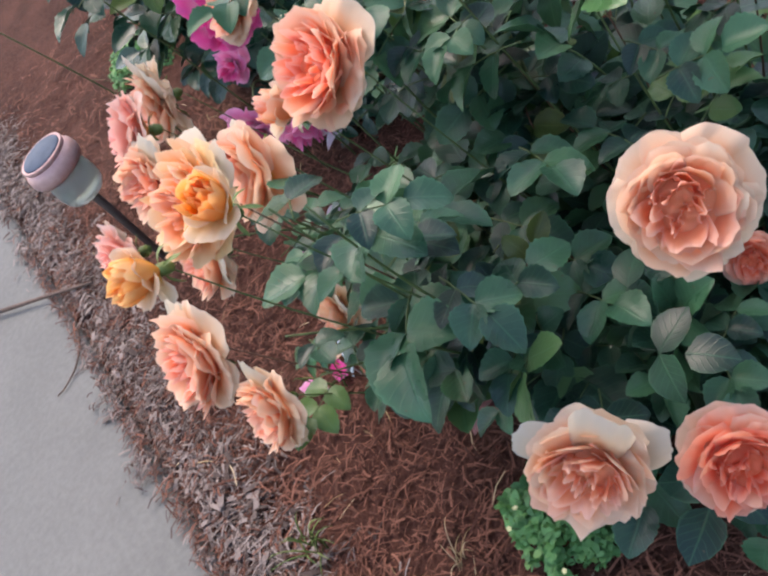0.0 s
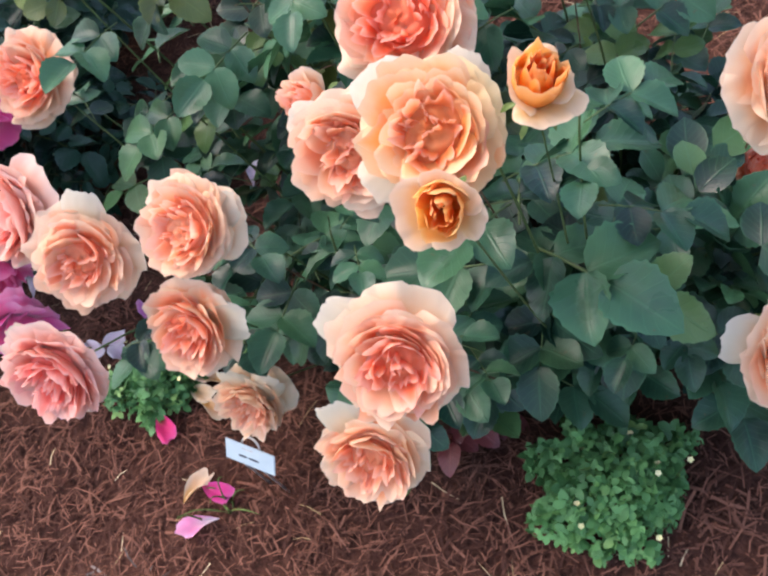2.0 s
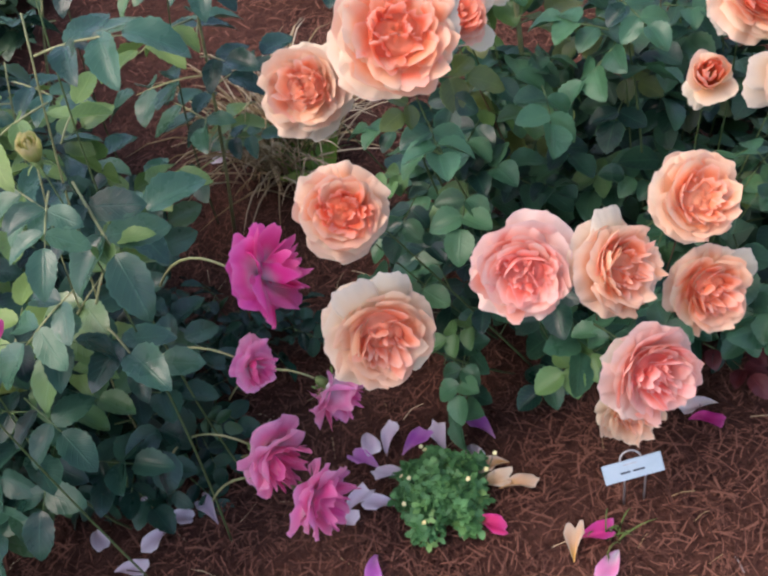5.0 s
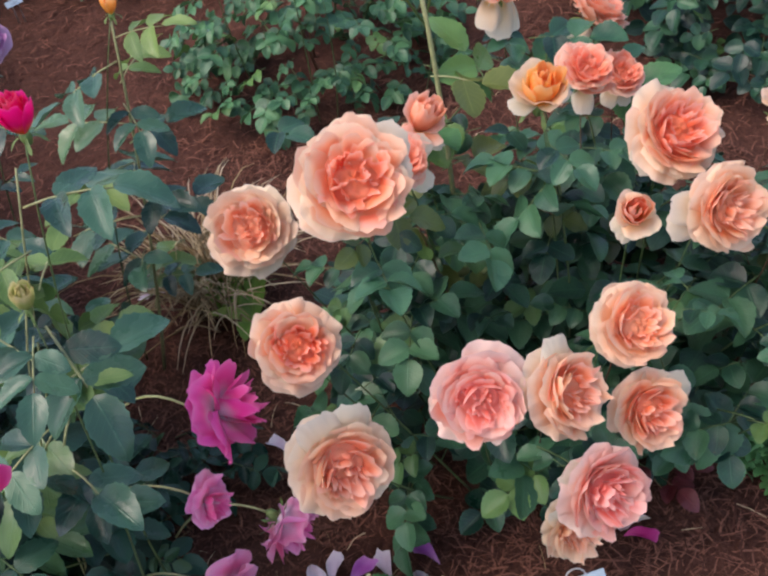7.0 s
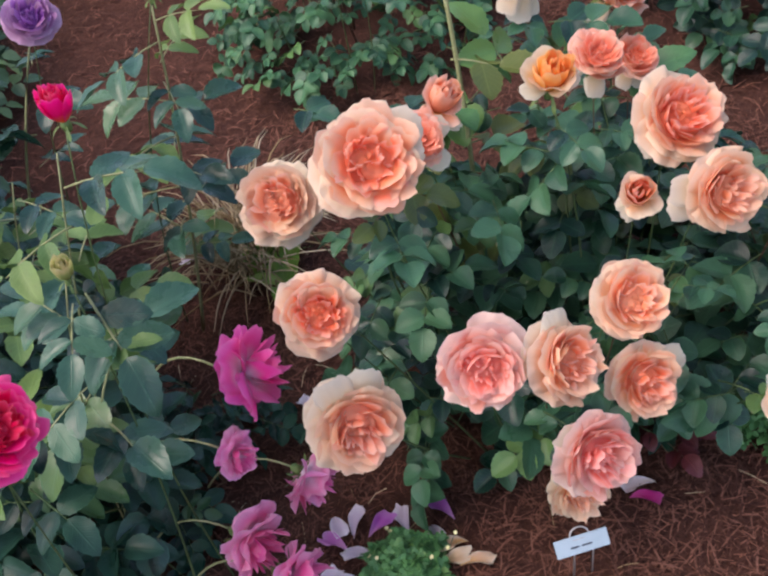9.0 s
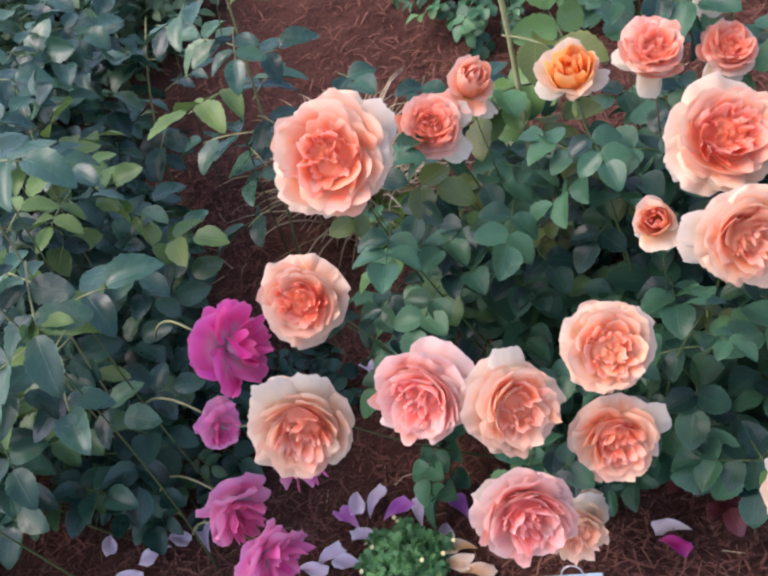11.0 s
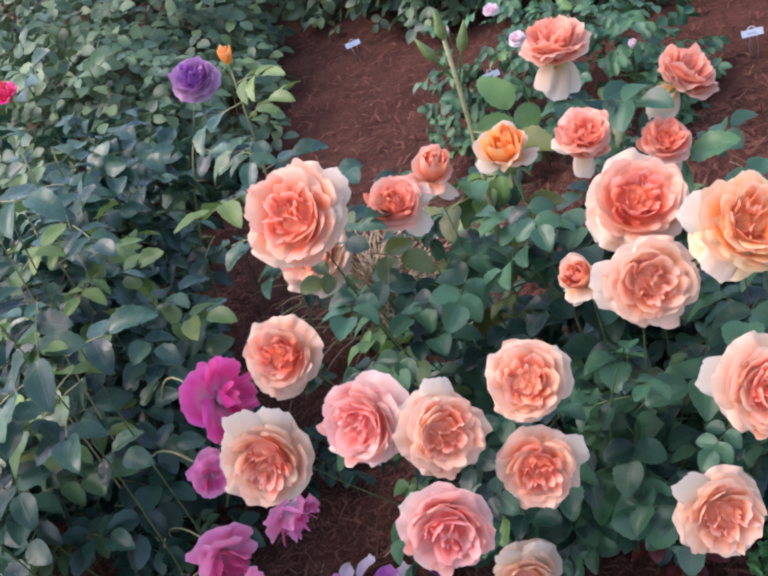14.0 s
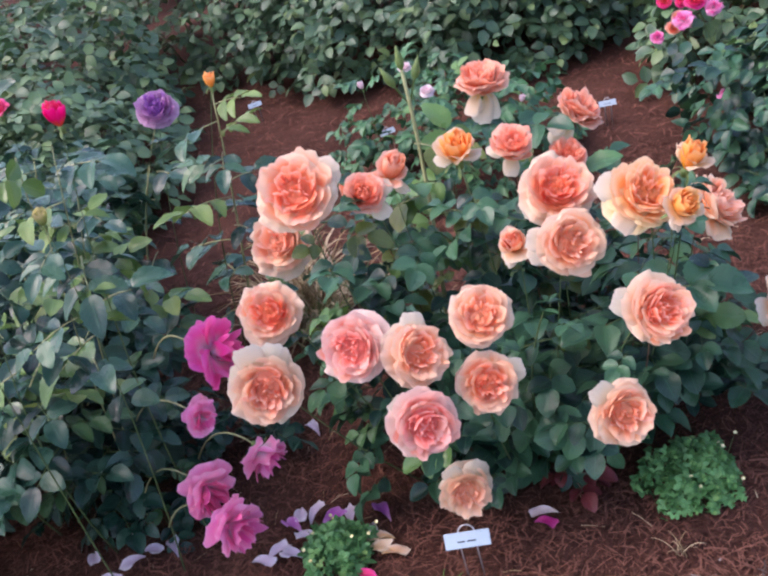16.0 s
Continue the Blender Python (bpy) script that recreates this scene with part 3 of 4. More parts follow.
def canes(bush, base, tips, rnd, thick=0.0018, brown=0.0, foot=0.70):
    """Stems from the bush's foot: low and outwards first, then up to each tip."""
    base = Vector(base)
    for tip in tips:
        b = Vector(tip) - base
        a = Vector((b.x * foot + rnd.uniform(-0.02, 0.02), b.y * (foot - 0.1) + 0.04 + rnd.uniform(-0.02, 0.02), -0.01))
        knee = Vector((b.x * 0.84 + rnd.uniform(-0.03, 0.03), b.y * 0.80 + 0.02, b.z * 0.50))
        pts = [a.lerp(knee, t).lerp(knee.lerp(b, t), t) for t in (k / 10 for k in range(11))]
        v, f, u, _ = tube(pts, [thick * (1 - 0.06 * k) for k in range(11)], 6)
        put("cane", meshed("cane", v, f, [CANE_BROWN if rnd.random() < brown else CANE], u), bush, Matrix.Translation(base))


def leafy_shoot(bush, foot, tip, leaves, n, rnd, thick=0.0036, mat_=None, size=(0.75, 1.1), young=None, low=0.0):
    """A long stem with compound leaves set round it."""
    foot, tip = Vector(foot), Vector(tip)
    pts = bow(foot, tip, (rnd.uniform(-0.03, 0.03), rnd.uniform(-0.03, 0.03), 0.01), 10)
    v, f, u, _ = tube(pts, [thick * (1 - 0.05 * k) for k in range(11)], 6)
    put("shoot", meshed("shoot", v, f, [mat_ or CANE], u), bush, Matrix())
    turn = rnd.uniform(0, 360)
    for k in range(n):
        h = 0.20 + 0.78 * (k + 0.5) / n
        p = foot.lerp(tip, h)
        if p.z < low:
            continue
        s = rnd.uniform(*size) * (1.0 - 0.25 * max(0.0, h - 0.7) / 0.3)
        lv = young[k % len(young)] if young and h > 0.66 and rnd.random() < 0.45 else leaves[k % len(leaves)]
        put("leaf", lv, bush, Matrix.Translation(p) @ pose(0, 0, 0, rnd.uniform(-12, 12), rnd.uniform(-12, 18), turn + 137.5 * k) @ Matrix.Scale(s, 4))


# ---- ground and path ----
def lines(fine0, fine1, step, far):
    mid = list(np.arange(fine0, fine1 + step / 2, step))
    out, d = [], step
    lo, hi = fine0, fine1
    left, right = [], []
    while d < far:
        d *= 1.7
        lo, hi = lo - d, hi + d
        left.append(lo)
        right.append(hi)
    return left[::-1] + mid + right


def ground_height(x, y):
    bed = min(max((y + 0.47) / 0.08, 0.0), 1.0)
    lumps = 0.010 * noise.noise(Vector((x * 9, y * 9, 0))) + 0.005 * noise.noise(Vector((x * 31, y * 31, 4)))
    return -0.03 * (1 - bed) + bed * (lumps - 0.004)


gx, gy = lines(-2.6, 0.4, 0.02, 40), lines(-0.52, 1.9, 0.02, 40)
g_verts = [(x, y, ground_height(x, y)) for y in gy for x in gx]
g_w = len(gx)
g_faces = [(j * g_w + i, j * g_w + i + 1, (j + 1) * g_w + i + 1, (j + 1) * g_w + i) for j in range(len(gy) - 1) for i in range(g_w - 1)]
ground = tagged(new("ground", meshed("ground", g_verts, g_faces, [SOIL])), "dark reddish brown soil of a rose bed", "ground", kind="structure")

# concrete walk along the bed, with a worn edge
e_pts = []
for k in range(241):
    x = -6.5 + k * 0.045
    e_pts.append((x, -0.425 + 0.008 * noise.noise(Vector((x * 6, 1, 0)))))
p_verts, p_faces = [], []
for x, y in e_pts:
    p_verts += [(x, -2.3, 0.0), (x, y - 0.018, 0.0), (x, y - 0.006, -0.004), (x, y, -0.016), (x, y, -0.10)]
for k in range(240):
    for s in range(4):
        p_faces.append((k * 5 + s, (k + 1) * 5 + s, (k + 1) * 5 + s + 1, k * 5 + s + 1))
path = tagged(new("pavement", meshed("pavement", p_verts, p_faces, [CONCRETE])), "pale grey concrete walk beside the bed", "path", kind="structure")


def strands(name, n, area, seed, material, label, length=(0.012, 0.05), width=(0.0007, 0.0022), rise=0.010, edge=None):
    """Shredded mulch: many short bent fibres lying on the ground."""
    rng = np.random.default_rng(seed)
    x0, x1, y0, y1 = area
    x, y = rng.uniform(x0, x1, n), rng.uniform(y0, y1, n)
    if edge is not None:
        wave = np.array([0.046 * noise.noise(Vector((a * 7, 2, 0))) + 0.022 * noise.noise(Vector((a * 23, 5, 0))) for a in x])
        y = edge + wave + np.abs(rng.normal(0, y1, n)) * np.where(rng.random(n) < 0.2, -0.45, 1.0)
    turn, ln, wd = rng.uniform(0, 2 * np.pi, n), rng.uniform(*length, n), rng.uniform(*width, n)
    bend, tip = rng.normal(0, 0.25, n), rng.normal(0, 0.16, n)
    z0 = rng.uniform(0.001, rise, n)
    z0 += np.array([max(ground_height(a, b), 0.0 if b < -0.425 else -1) for a, b in zip(x, y)])
    v = np.empty((n, 6, 3))
    for k, t in enumerate((-0.5, 0.0, 0.5)):
        ca, sa = np.cos(turn + bend * t), np.sin(turn + bend * t)
        cx, cy, cz = x + ca * ln * t, y + sa * ln * t, z0 + tip * ln * t + (0.1 * ln if k == 1 else 0)
        for s, side in enumerate((-0.5, 0.5)):
            v[:, 2 * k + s] = np.stack([cx - sa * wd * side, cy + ca * wd * side, np.maximum(cz, 0.0005 - 0.02)], 1)
    idx = np.arange(n)[:, None] * 6
    f = np.concatenate([idx + [0, 1, 3, 2], idx + [2, 3, 5, 4]])
    ob = new(name, meshed(name, v.reshape(-1, 3).tolist(), [tuple(q) for q in f.tolist()], [material], smooth=False))
    return tagged(ob, label, "mulch", kind="stuff")


strands("bark_mulch", 68000, (-1.95, -0.30, -0.44, 0.95), 1, MULCH, "reddish brown shredded bark mulch on the bed", (0.005, 0.026), (0.0005, 0.0018))
strands("bark_mulch", 2500, (-1.95, -0.30, -0.44, 0.95), 11, MULCH, "longer shreds of bark on the mulch", (0.02, 0.05), (0.0008, 0.002))
strands("bark_mulch", 30000, (-2.7, 0.6, -0.44, 2.2), 2, MULCH, "reddish brown shredded bark mulch further back", (0.01, 0.04), (0.001, 0.003))
strands("pale_mulch", 15000, (-2.6, 0.2, -0.425, 0.046), 3, MULCH_PALE, "weathered grey mulch along the walk's edge", (0.005, 0.026), (0.0008, 0.0032), edge=-0.405)
strands("pale_mulch", 900, (-2.6, 0.2, -0.425, 0.04), 6, MULCH_PALE, "broad weathered bark chips by the walk", (0.012, 0.035), (0.004, 0.009), edge=-0.40)
strands("pale_mulch", 300, (-1.9, -0.35, -0.40, 0.8), 4, STRAW, "pale dry fibres strewn over the mulch", (0.015, 0.042), (0.0006, 0.0014))

# ---- the peach rose bush ----
HEADS = [
    # colour, middle, face, width, seed, full
    ("peach", (-1.065, 0.019, 0.544), (-0.10, -0.72, 0.62), 0.118, 1, True),
    ("peach", (-1.149, 0.042, 0.375), (0.02, -0.72, 0.66), 0.094, 2, True),
    ("cream", (-1.167, -0.091, 0.350), (0.00, -0.90, 0.30), 0.106, 3, True),
    ("pink", (-1.047, -0.131, 0.397), (-0.28, -0.78, 0.52), 0.098, 4, True),
    ("peach", (-0.976, -0.156, 0.379), (0.34, -0.78, 0.48), 0.089, 5, True),
    ("peach", (-0.891, -0.132, 0.389), (0.02, -0.72, 0.64), 0.088, 6, True),
    ("peach", (-0.906, -0.169, 0.321), (0.05, -0.88, 0.42), 0.086, 7, True),
    ("pink", (-0.992, -0.227, 0.334), (0.12, -0.92, 0.30), 0.094, 8, True),
    ("cream", (-0.964, -0.125, 0.125), (0.02, -0.90, 0.25), 0.083, 9, True),
    ("peach", (-0.748, -0.002, 0.456), (0.10, -0.70, 0.66), 0.106, 10, True),
    ("peach", (-0.763, -0.094, 0.430), (0.12, -0.86, 0.44), 0.098, 11, True),
    ("peach", (-0.820, -0.038, 0.420), (-0.25, -0.60, 0.72), 0.050, 12, False),
    ("golden", (-0.679, -0.136, 0.490), (0.16, -0.66, 0.70), 0.095, 13, True),
    ("orange", (-0.654, -0.195, 0.497), (0.25, -0.72, 0.60), 0.050, 14, False),
    ("orange", (-0.616, -0.127, 0.516), (0.35, -0.20, 0.90), 0.052, 15, False),
    ("peach", (-0.704, -0.220, 0.388), (0.20, -0.82, 0.52), 0.092, 16, True),
    ("peach", (-0.763, -0.222, 0.260), (0.12, -0.90, 0.36), 0.088, 17, True),
    ("salmon", (-0.770, 0.278, 0.517), (0.10, -0.10, 0.98), 0.092, 18, True),
    ("salmon", (-0.635, 0.291, 0.420), (0.55, -0.25, 0.78), 0.094, 19, True),
    ("orange", (-0.853, 0.057, 0.523), (0.00, -0.35, 0.93), 0.066, 20, False),
    ("salmon", (-0.773, 0.107, 0.483), (0.05, -0.45, 0.88), 0.072, 21, True),
    ("salmon", (-0.688, 0.170, 0.413), (0.15, -0.55, 0.80), 0.066, 22, True),
    ("peach", (-0.518, 0.076, 0.323), (0.72, -0.42, 0.56), 0.108, 23, True),
    ("peach", (-0.498, -0.088, 0.240), (0.66, -0.66, 0.34), 0.104, 24, True),
    ("salmon", (-0.458, -0.014, 0.175), (0.78, -0.40, 0.40), 0.092, 25, True),
    ("salmon", (-0.549, 0.111, 0.198), (0.80, -0.45, 0.35), 0.050, 26, True),
    ("cream", (-1.122, 0.238, 0.372), (-0.25, -0.68, 0.64), 0.115, 27, True),
    ("salmon", (-0.984, 0.119, 0.469), (0.20, -0.55, 0.80), 0.076, 28, True),
    ("salmon", (-0.935, 0.150, 0.480), (0.40, -0.40, 0.80), 0.060, 29, False),
]
# petals that have come loose and hang out of the ring: azimuth and droop
DROPS = {1: ((356, -12, 1.08), (28, -6, 1.2)), 3: ((100, -12, 1.4), (64, -14, 1.28)), 5: ((68, -4, 1.32),), 6: ((24, 0, 1.06),),
         7: ((4, -6, 1.32),), 8: ((124, 0, 1.1),), 9: ((108, -10, 1.25), (48, -8, 1.3)), 10: ((188, 4, 1.1),),
         11: ((152, 12, 1.15), (184, 20, 1.1)), 12: ((236, 30, 1.3), (204, 20, 1.1)), 13: ((208, 6, 1.2), (56, -6, 1.12), (132, -4, 1.25)), 14: ((240, 20, 1.1), (288, 12, 1.0)),
         16: ((140, 4, 1.34),), 17: ((116, -6, 1.35),), 18: ((172, 50, 1.1), (212, 58, 1.25), (240, 52, 1.15)), 19: ((144, 36, 1.1), (168, 56, 1.2)),
         20: ((352, -6, 1.1), (168, -8, 1.1)), 21: ((240, 40, 1.15), (156, 8, 1.1)), 22: ((212, 30, 1.15), (272, 30, 1.1)), 24: ((52, -16, 1.5), (152, 0, 1.15), (356, 0, 1.15)),
         28: ((352, -8, 1.3), (300, 10, 1.3)), 29: ((280, 20, 1.3),)}
CUPS = {21: -26.0, 22: -20.0, 28: -24.0, 26: -18.0, 19: -26.0, 18: -16.0, 20: -14.0}
BASE = (-0.80, 0.10, 0.0)
rose_bush = stand("rose_bush", *BASE, "leafy rose bush full of peach and orange ruffled blooms, in mulch", "rose bush")
heads = []
for colour, place, way, size, seed, full in HEADS:
    bloom(rose_bush, colour, place, way, size, seed, full, CUPS.get(seed, 6.0 if colour == "cream" else 0.0), DROPS.get(seed, ()))
    heads.append((Vector(place), Vector(way).normalized(), size))
rnd = random.Random(77)
canes(rose_bush, BASE, [p - w * s * (0.28 if s > 0.05 else 0.5) for k, (p, w, s) in enumerate(heads) if k != 7], rnd, 0.0014, 0.35, foot=0.55)
LEAVES = [compound_leaf("leaf", [LEAF, CANE], 0.043, n, 100 + n * 3 + k, round_=0.76) for k, n in enumerate((5, 5, 3, 5, 3, 5))]


OLIVES = [compound_leaf("leaf", [OLIVE, CANE_BROWN], 0.040, n, 140 + k, round_=0.70) for k, n in enumerate((5, 3))]


def within_bush(p):
    """The bush keeps clear of the ground in front, where the mulch lies open."""
    front = -0.125 - 0.12 * p.z if -0.88 < p.x < -0.73 else (-0.06 - 0.22 * p.z if -0.97 < p.x < -0.88 else 0.02 - 0.42 * p.z)
    return p.y > front and (p.y > -0.05 or p.z > 0.17) and p.x < -0.50 + 0.10 * p.z and p.z > 0.04


spots = crown(rnd, (-0.72, 0.06, 0), (0.32, 0.32, 0.42), 175, heads, 0.5, 0.0, within_bush)
spots += crown(rnd, (-0.93, 0.13, 0), (0.24, 0.24, 0.42), 65, heads, 0.5, 0.0, within_bush)
spots += crown(rnd, (-0.80, -0.02, 0), (0.12, 0.17, 0.36), 50, [(p, w, s * 0.8) for p, w, s in heads], 0.6, 0.0, within_bush)
for k, (p, d) in enumerate(spots[:245]):
    put("leaf", OLIVES[k % 2] if k % 6 == 2 and p.z > 0.24 else LEAVES[k % len(LEAVES)], rose_bush, leaf_pose(p, d, rnd))
back = crown(rnd, (-0.88, 0.24, 0), (0.24, 0.22, 0.42), 70, heads, 0.35, 0.0, within_bush)
inner = back + crown(rnd, (-0.72, 0.10, 0), (0.30, 0.29, 0.38), 140, heads, 0.2, 0.0, within_bush)
bits = []
for p, d in inner:
    m = leaf_pose(p, d, rnd)
    for turn, x in ((0, 1.0), (65, 0.5), (-65, 0.5)):
        bits.append(moved(leaflet_piece(0.045, 0.035, 0.25, 0.2, rnd.randrange(4), 2, 5, 0.0), m @ pose(0.045 * x, 0, 0, rnd.uniform(-15, 15), 0, turn), 0))
airy = []
while len(airy) < 52:
    p = Vector((rnd.uniform(-1.07, -0.72), rnd.uniform(0.05, 0.28), rnd.uniform(0.27, 0.46)))
    if clear_of(p, heads):
        airy.append((p, Vector((rnd.uniform(-1, 1), -0.4, 0.5)).normalized()))
for k, (p, d) in enumerate(airy):
    put("leaf", OLIVES[k % 2] if k % 4 == 1 else LEAVES[k % len(LEAVES)], rose_bush, leaf_pose(p, d, rnd))
v, f, u, s = joined(bits)
tagged(put("inner_foliage", meshed("inner_foliage", v, f, [LEAF], u), rose_bush, Matrix()), kind="stuff")
for foot, top, n in (((-0.82, 0.12, 0.02), (-0.853, 0.062, 0.49), 5), ((-0.76, 0.16, 0.02), (-0.773, 0.115, 0.45), 5), ((-0.70, 0.2, 0.02), (-0.69, 0.175, 0.38), 4),
                     ((-0.74, 0.26, 0.02), (-0.768, 0.292, 0.48), 5), ((-0.68, 0.24, 0.02), (-0.64, 0.289, 0.39), 4), ((-0.98, 0.14, 0.02), (-1.06, 0.05, 0.50), 4),
                     ((-1.0, 0.16, 0.02), (-1.05, 0.15, 0.36), 4), ((-0.96, 0.15, 0.02), (-0.975, 0.13, 0.44), 5), ((-0.9, 0.3, 0.02), (-0.93, 0.30, 0.38), 6), ((-1.0, 0.05, 0.02), (-1.12, 0.04, 0.34), 4),
                     ((-0.93, 0.02, 0.06), (-0.985, -0.195, 0.315), 3), ((-0.73, 0.0, 0.03), (-0.725, -0.165, 0.33), 6), ((-0.76, -0.02, 0.03), (-0.785, -0.175, 0.23), 5), ((-0.87, 0.02, 0.03), (-0.90, -0.09, 0.34), 6), ((-0.82, 0.0, 0.03), (-0.80, -0.10, 0.37), 6), ((-0.70, 0.0, 0.03), (-0.665, -0.105, 0.455), 8), ((-0.66, 0.02, 0.03), (-0.61, -0.09, 0.47), 7), ((-0.66, 0.07, 0.06), (-0.56, 0.0, 0.15), 2), ((-0.62, 0.08, 0.1), (-0.52, 0.04, 0.19), 5)):
    leafy_shoot(rose_bush, foot, top, LEAVES, n + 3, rnd, 0.0016, CANE, (0.9, 1.25) if n == 8 else (0.6, 0.95))
# broad fresh leaves beside the orange bud
BROAD = compound_leaf("leaf", [LEAF_FRESH, CANE], 0.062, 3, 171, round_=0.62)
for x, y, z, turn, tilt in ((-0.835, 0.190, 0.440, 100, 40), (-0.80, 0.215, 0.405, 20, 15), (-0.875, 0.215, 0.410, 200, 10), (-0.71, 0.20, 0.36, 330, 20)):
    put("leaf", BROAD, rose_bush, Matrix.Translation((x, y, z)) @ pose(0, 0, 0, 10, -tilt, turn) @ Matrix.Scale(0.9, 4))
# tall olive shoot with pointed buds
tip = Vector((-0.884, 0.228, 0.583))
root = Vector((-0.925, 0.17, 0.10))
v, f, u, _ = tube(bow(root, tip, (0.01, 0, 0.02), 8), [0.0034 - 0.0001 * k for k in range(9)], 8)
put("shoot", meshed("shoot", v, f, [CANE_YOUNG], u), rose_bush, Matrix())
YLEAF = compound_leaf("leaf", [YOUNG, CANE_YOUNG], 0.060, 3, 9)
for k, (h, turn) in enumerate(((0.35, 200), (0.55, 20), (0.62, 170), (0.78, 330), (0.45, 100))):
    put("leaf", YLEAF, rose_bush, Matrix.Translation(root.lerp(tip, h)) @ pose(0, 0, 0, 0, 20, turn) @ Matrix.Scale(0.9, 4))
for dx, dz in ((-0.02, -0.01), (0.0, 0.012), (0.018, -0.008)):
    v, f, u, _ = lathe([(0.0012, -0.05), (0.0014, -0.012), (0.0055, -0.006), (0.0065, 0.002), (0.004, 0.012), (0.0008, 0.024)], 8)
    put("green_bud", meshed("green_bud", v, f, [SEPAL], u), rose_bush, Matrix.Translation(tip + Vector((dx, 0, dz))) @ pose(0, 0, 0, 0, dx * 1200, 0))


# ---- the other bushes ----
def other_bush(base, radii, label, leaf_mat, size, n, blooms, seed, group="", stuff=False, low=0.0, cane_n=8, counts=(5, 5, 3, 5), inside=None):
    rnd = random.Random(seed)
    bush = stand("rose_bush", *base, label, "rose bush", group)
    hd = []
    for k, (colour, place, way, s, full) in enumerate(blooms):
        bloom(bush, colour, place, way, s, seed * 10 + k, full, flop={"magenta": 20.0, "rosy": -14.0}.get(colour, 0.0))
        hd.append((Vector(place), Vector(way).normalized(), s))
    limp = [b[0] in LIMP for b in blooms]
    canes(bush, base, [p - w * s * 0.3 for (p, w, s), soft_ in zip(hd, limp) if not soft_], rnd, 0.0014, 0.0, 0.80)
    for (p, w, s), soft_ in zip(hd, limp):
        if soft_ and p.x < -1.0:
            end = p + Vector((-0.11, 0.08, -0.03))
            v, f, u, _ = tube(bow(p - w * s * 0.25, end, (0.0, 0.0, 0.035), 8), 0.0013, 6)
            put("pedicel", meshed("pedicel", v, f, [CANE_YOUNG], u), bush, Matrix())
    places = crown(rnd, base, radii, n, hd, 0.45, low, inside)
    canes(bush, base, [p for p, _ in places[:cane_n]], rnd, 0.0032, 0.3)
    if stuff:
        lv = [leaflet_piece(size, size * 0.68, 0.25, 0.2, k, 2, 4, 0.0) for k in range(3)]
        bits = []
        for p, d in places:
            m = leaf_pose(p - Vector(base), d, rnd)
            for turn, x in ((0, 1.0), (65, 0.5), (-65, 0.5)):
                bits.append(moved(lv[rnd.randrange(3)], m @ pose(size * x, 0, 0, rnd.uniform(-15, 15), 0, turn), 0))
        v, f, u, s = joined(bits)
        tagged(put("foliage", meshed("foliage", v, f, [leaf_mat], u), bush, Matrix.Translation(base)), kind="stuff")
    else:
        lv = [compound_leaf("leaf", [leaf_mat, CANE], size, c, seed * 31 + k) for k, c in enumerate(counts)]
        for k, (p, d) in enumerate(places[:300]):
            put("leaf", lv[k % len(lv)], bush, leaf_pose(p, d, rnd))
    return bush


def left_of_gap(p):
    """The strip of open mulch between the two front bushes stays free."""
    return p.x < min(-1.48 + 0.36 * p.z + 0.27 * p.y, -1.43 + 0.49 * p.z - 0.16 * p.y)


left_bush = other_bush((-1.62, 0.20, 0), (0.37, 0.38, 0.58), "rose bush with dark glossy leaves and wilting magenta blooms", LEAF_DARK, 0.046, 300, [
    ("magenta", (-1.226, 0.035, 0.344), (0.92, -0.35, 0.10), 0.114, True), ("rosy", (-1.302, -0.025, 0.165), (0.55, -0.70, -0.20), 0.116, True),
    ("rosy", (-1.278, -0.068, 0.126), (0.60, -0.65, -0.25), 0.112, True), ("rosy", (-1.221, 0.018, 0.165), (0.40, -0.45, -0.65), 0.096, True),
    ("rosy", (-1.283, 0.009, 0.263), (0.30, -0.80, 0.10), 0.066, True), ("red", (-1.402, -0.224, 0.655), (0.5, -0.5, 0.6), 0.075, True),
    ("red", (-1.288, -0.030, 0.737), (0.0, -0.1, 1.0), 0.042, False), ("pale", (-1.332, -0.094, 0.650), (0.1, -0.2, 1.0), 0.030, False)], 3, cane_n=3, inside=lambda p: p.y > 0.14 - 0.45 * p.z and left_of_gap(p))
rnd = random.Random(8)
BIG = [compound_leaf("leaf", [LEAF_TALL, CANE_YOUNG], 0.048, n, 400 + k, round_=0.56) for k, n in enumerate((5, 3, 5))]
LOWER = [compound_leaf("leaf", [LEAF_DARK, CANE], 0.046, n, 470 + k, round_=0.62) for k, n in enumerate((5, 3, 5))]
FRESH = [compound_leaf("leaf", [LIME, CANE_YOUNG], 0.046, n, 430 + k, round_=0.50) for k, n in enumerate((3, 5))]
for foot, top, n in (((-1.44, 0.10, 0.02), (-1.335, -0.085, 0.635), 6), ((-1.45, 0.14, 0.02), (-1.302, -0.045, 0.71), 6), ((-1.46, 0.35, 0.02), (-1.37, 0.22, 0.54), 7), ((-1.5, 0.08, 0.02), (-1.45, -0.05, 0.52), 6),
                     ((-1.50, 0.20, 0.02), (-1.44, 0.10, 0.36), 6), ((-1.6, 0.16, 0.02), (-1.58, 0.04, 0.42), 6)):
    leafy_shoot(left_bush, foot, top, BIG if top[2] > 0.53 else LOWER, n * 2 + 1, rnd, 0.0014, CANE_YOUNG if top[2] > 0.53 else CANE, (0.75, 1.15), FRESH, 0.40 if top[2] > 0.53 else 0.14)
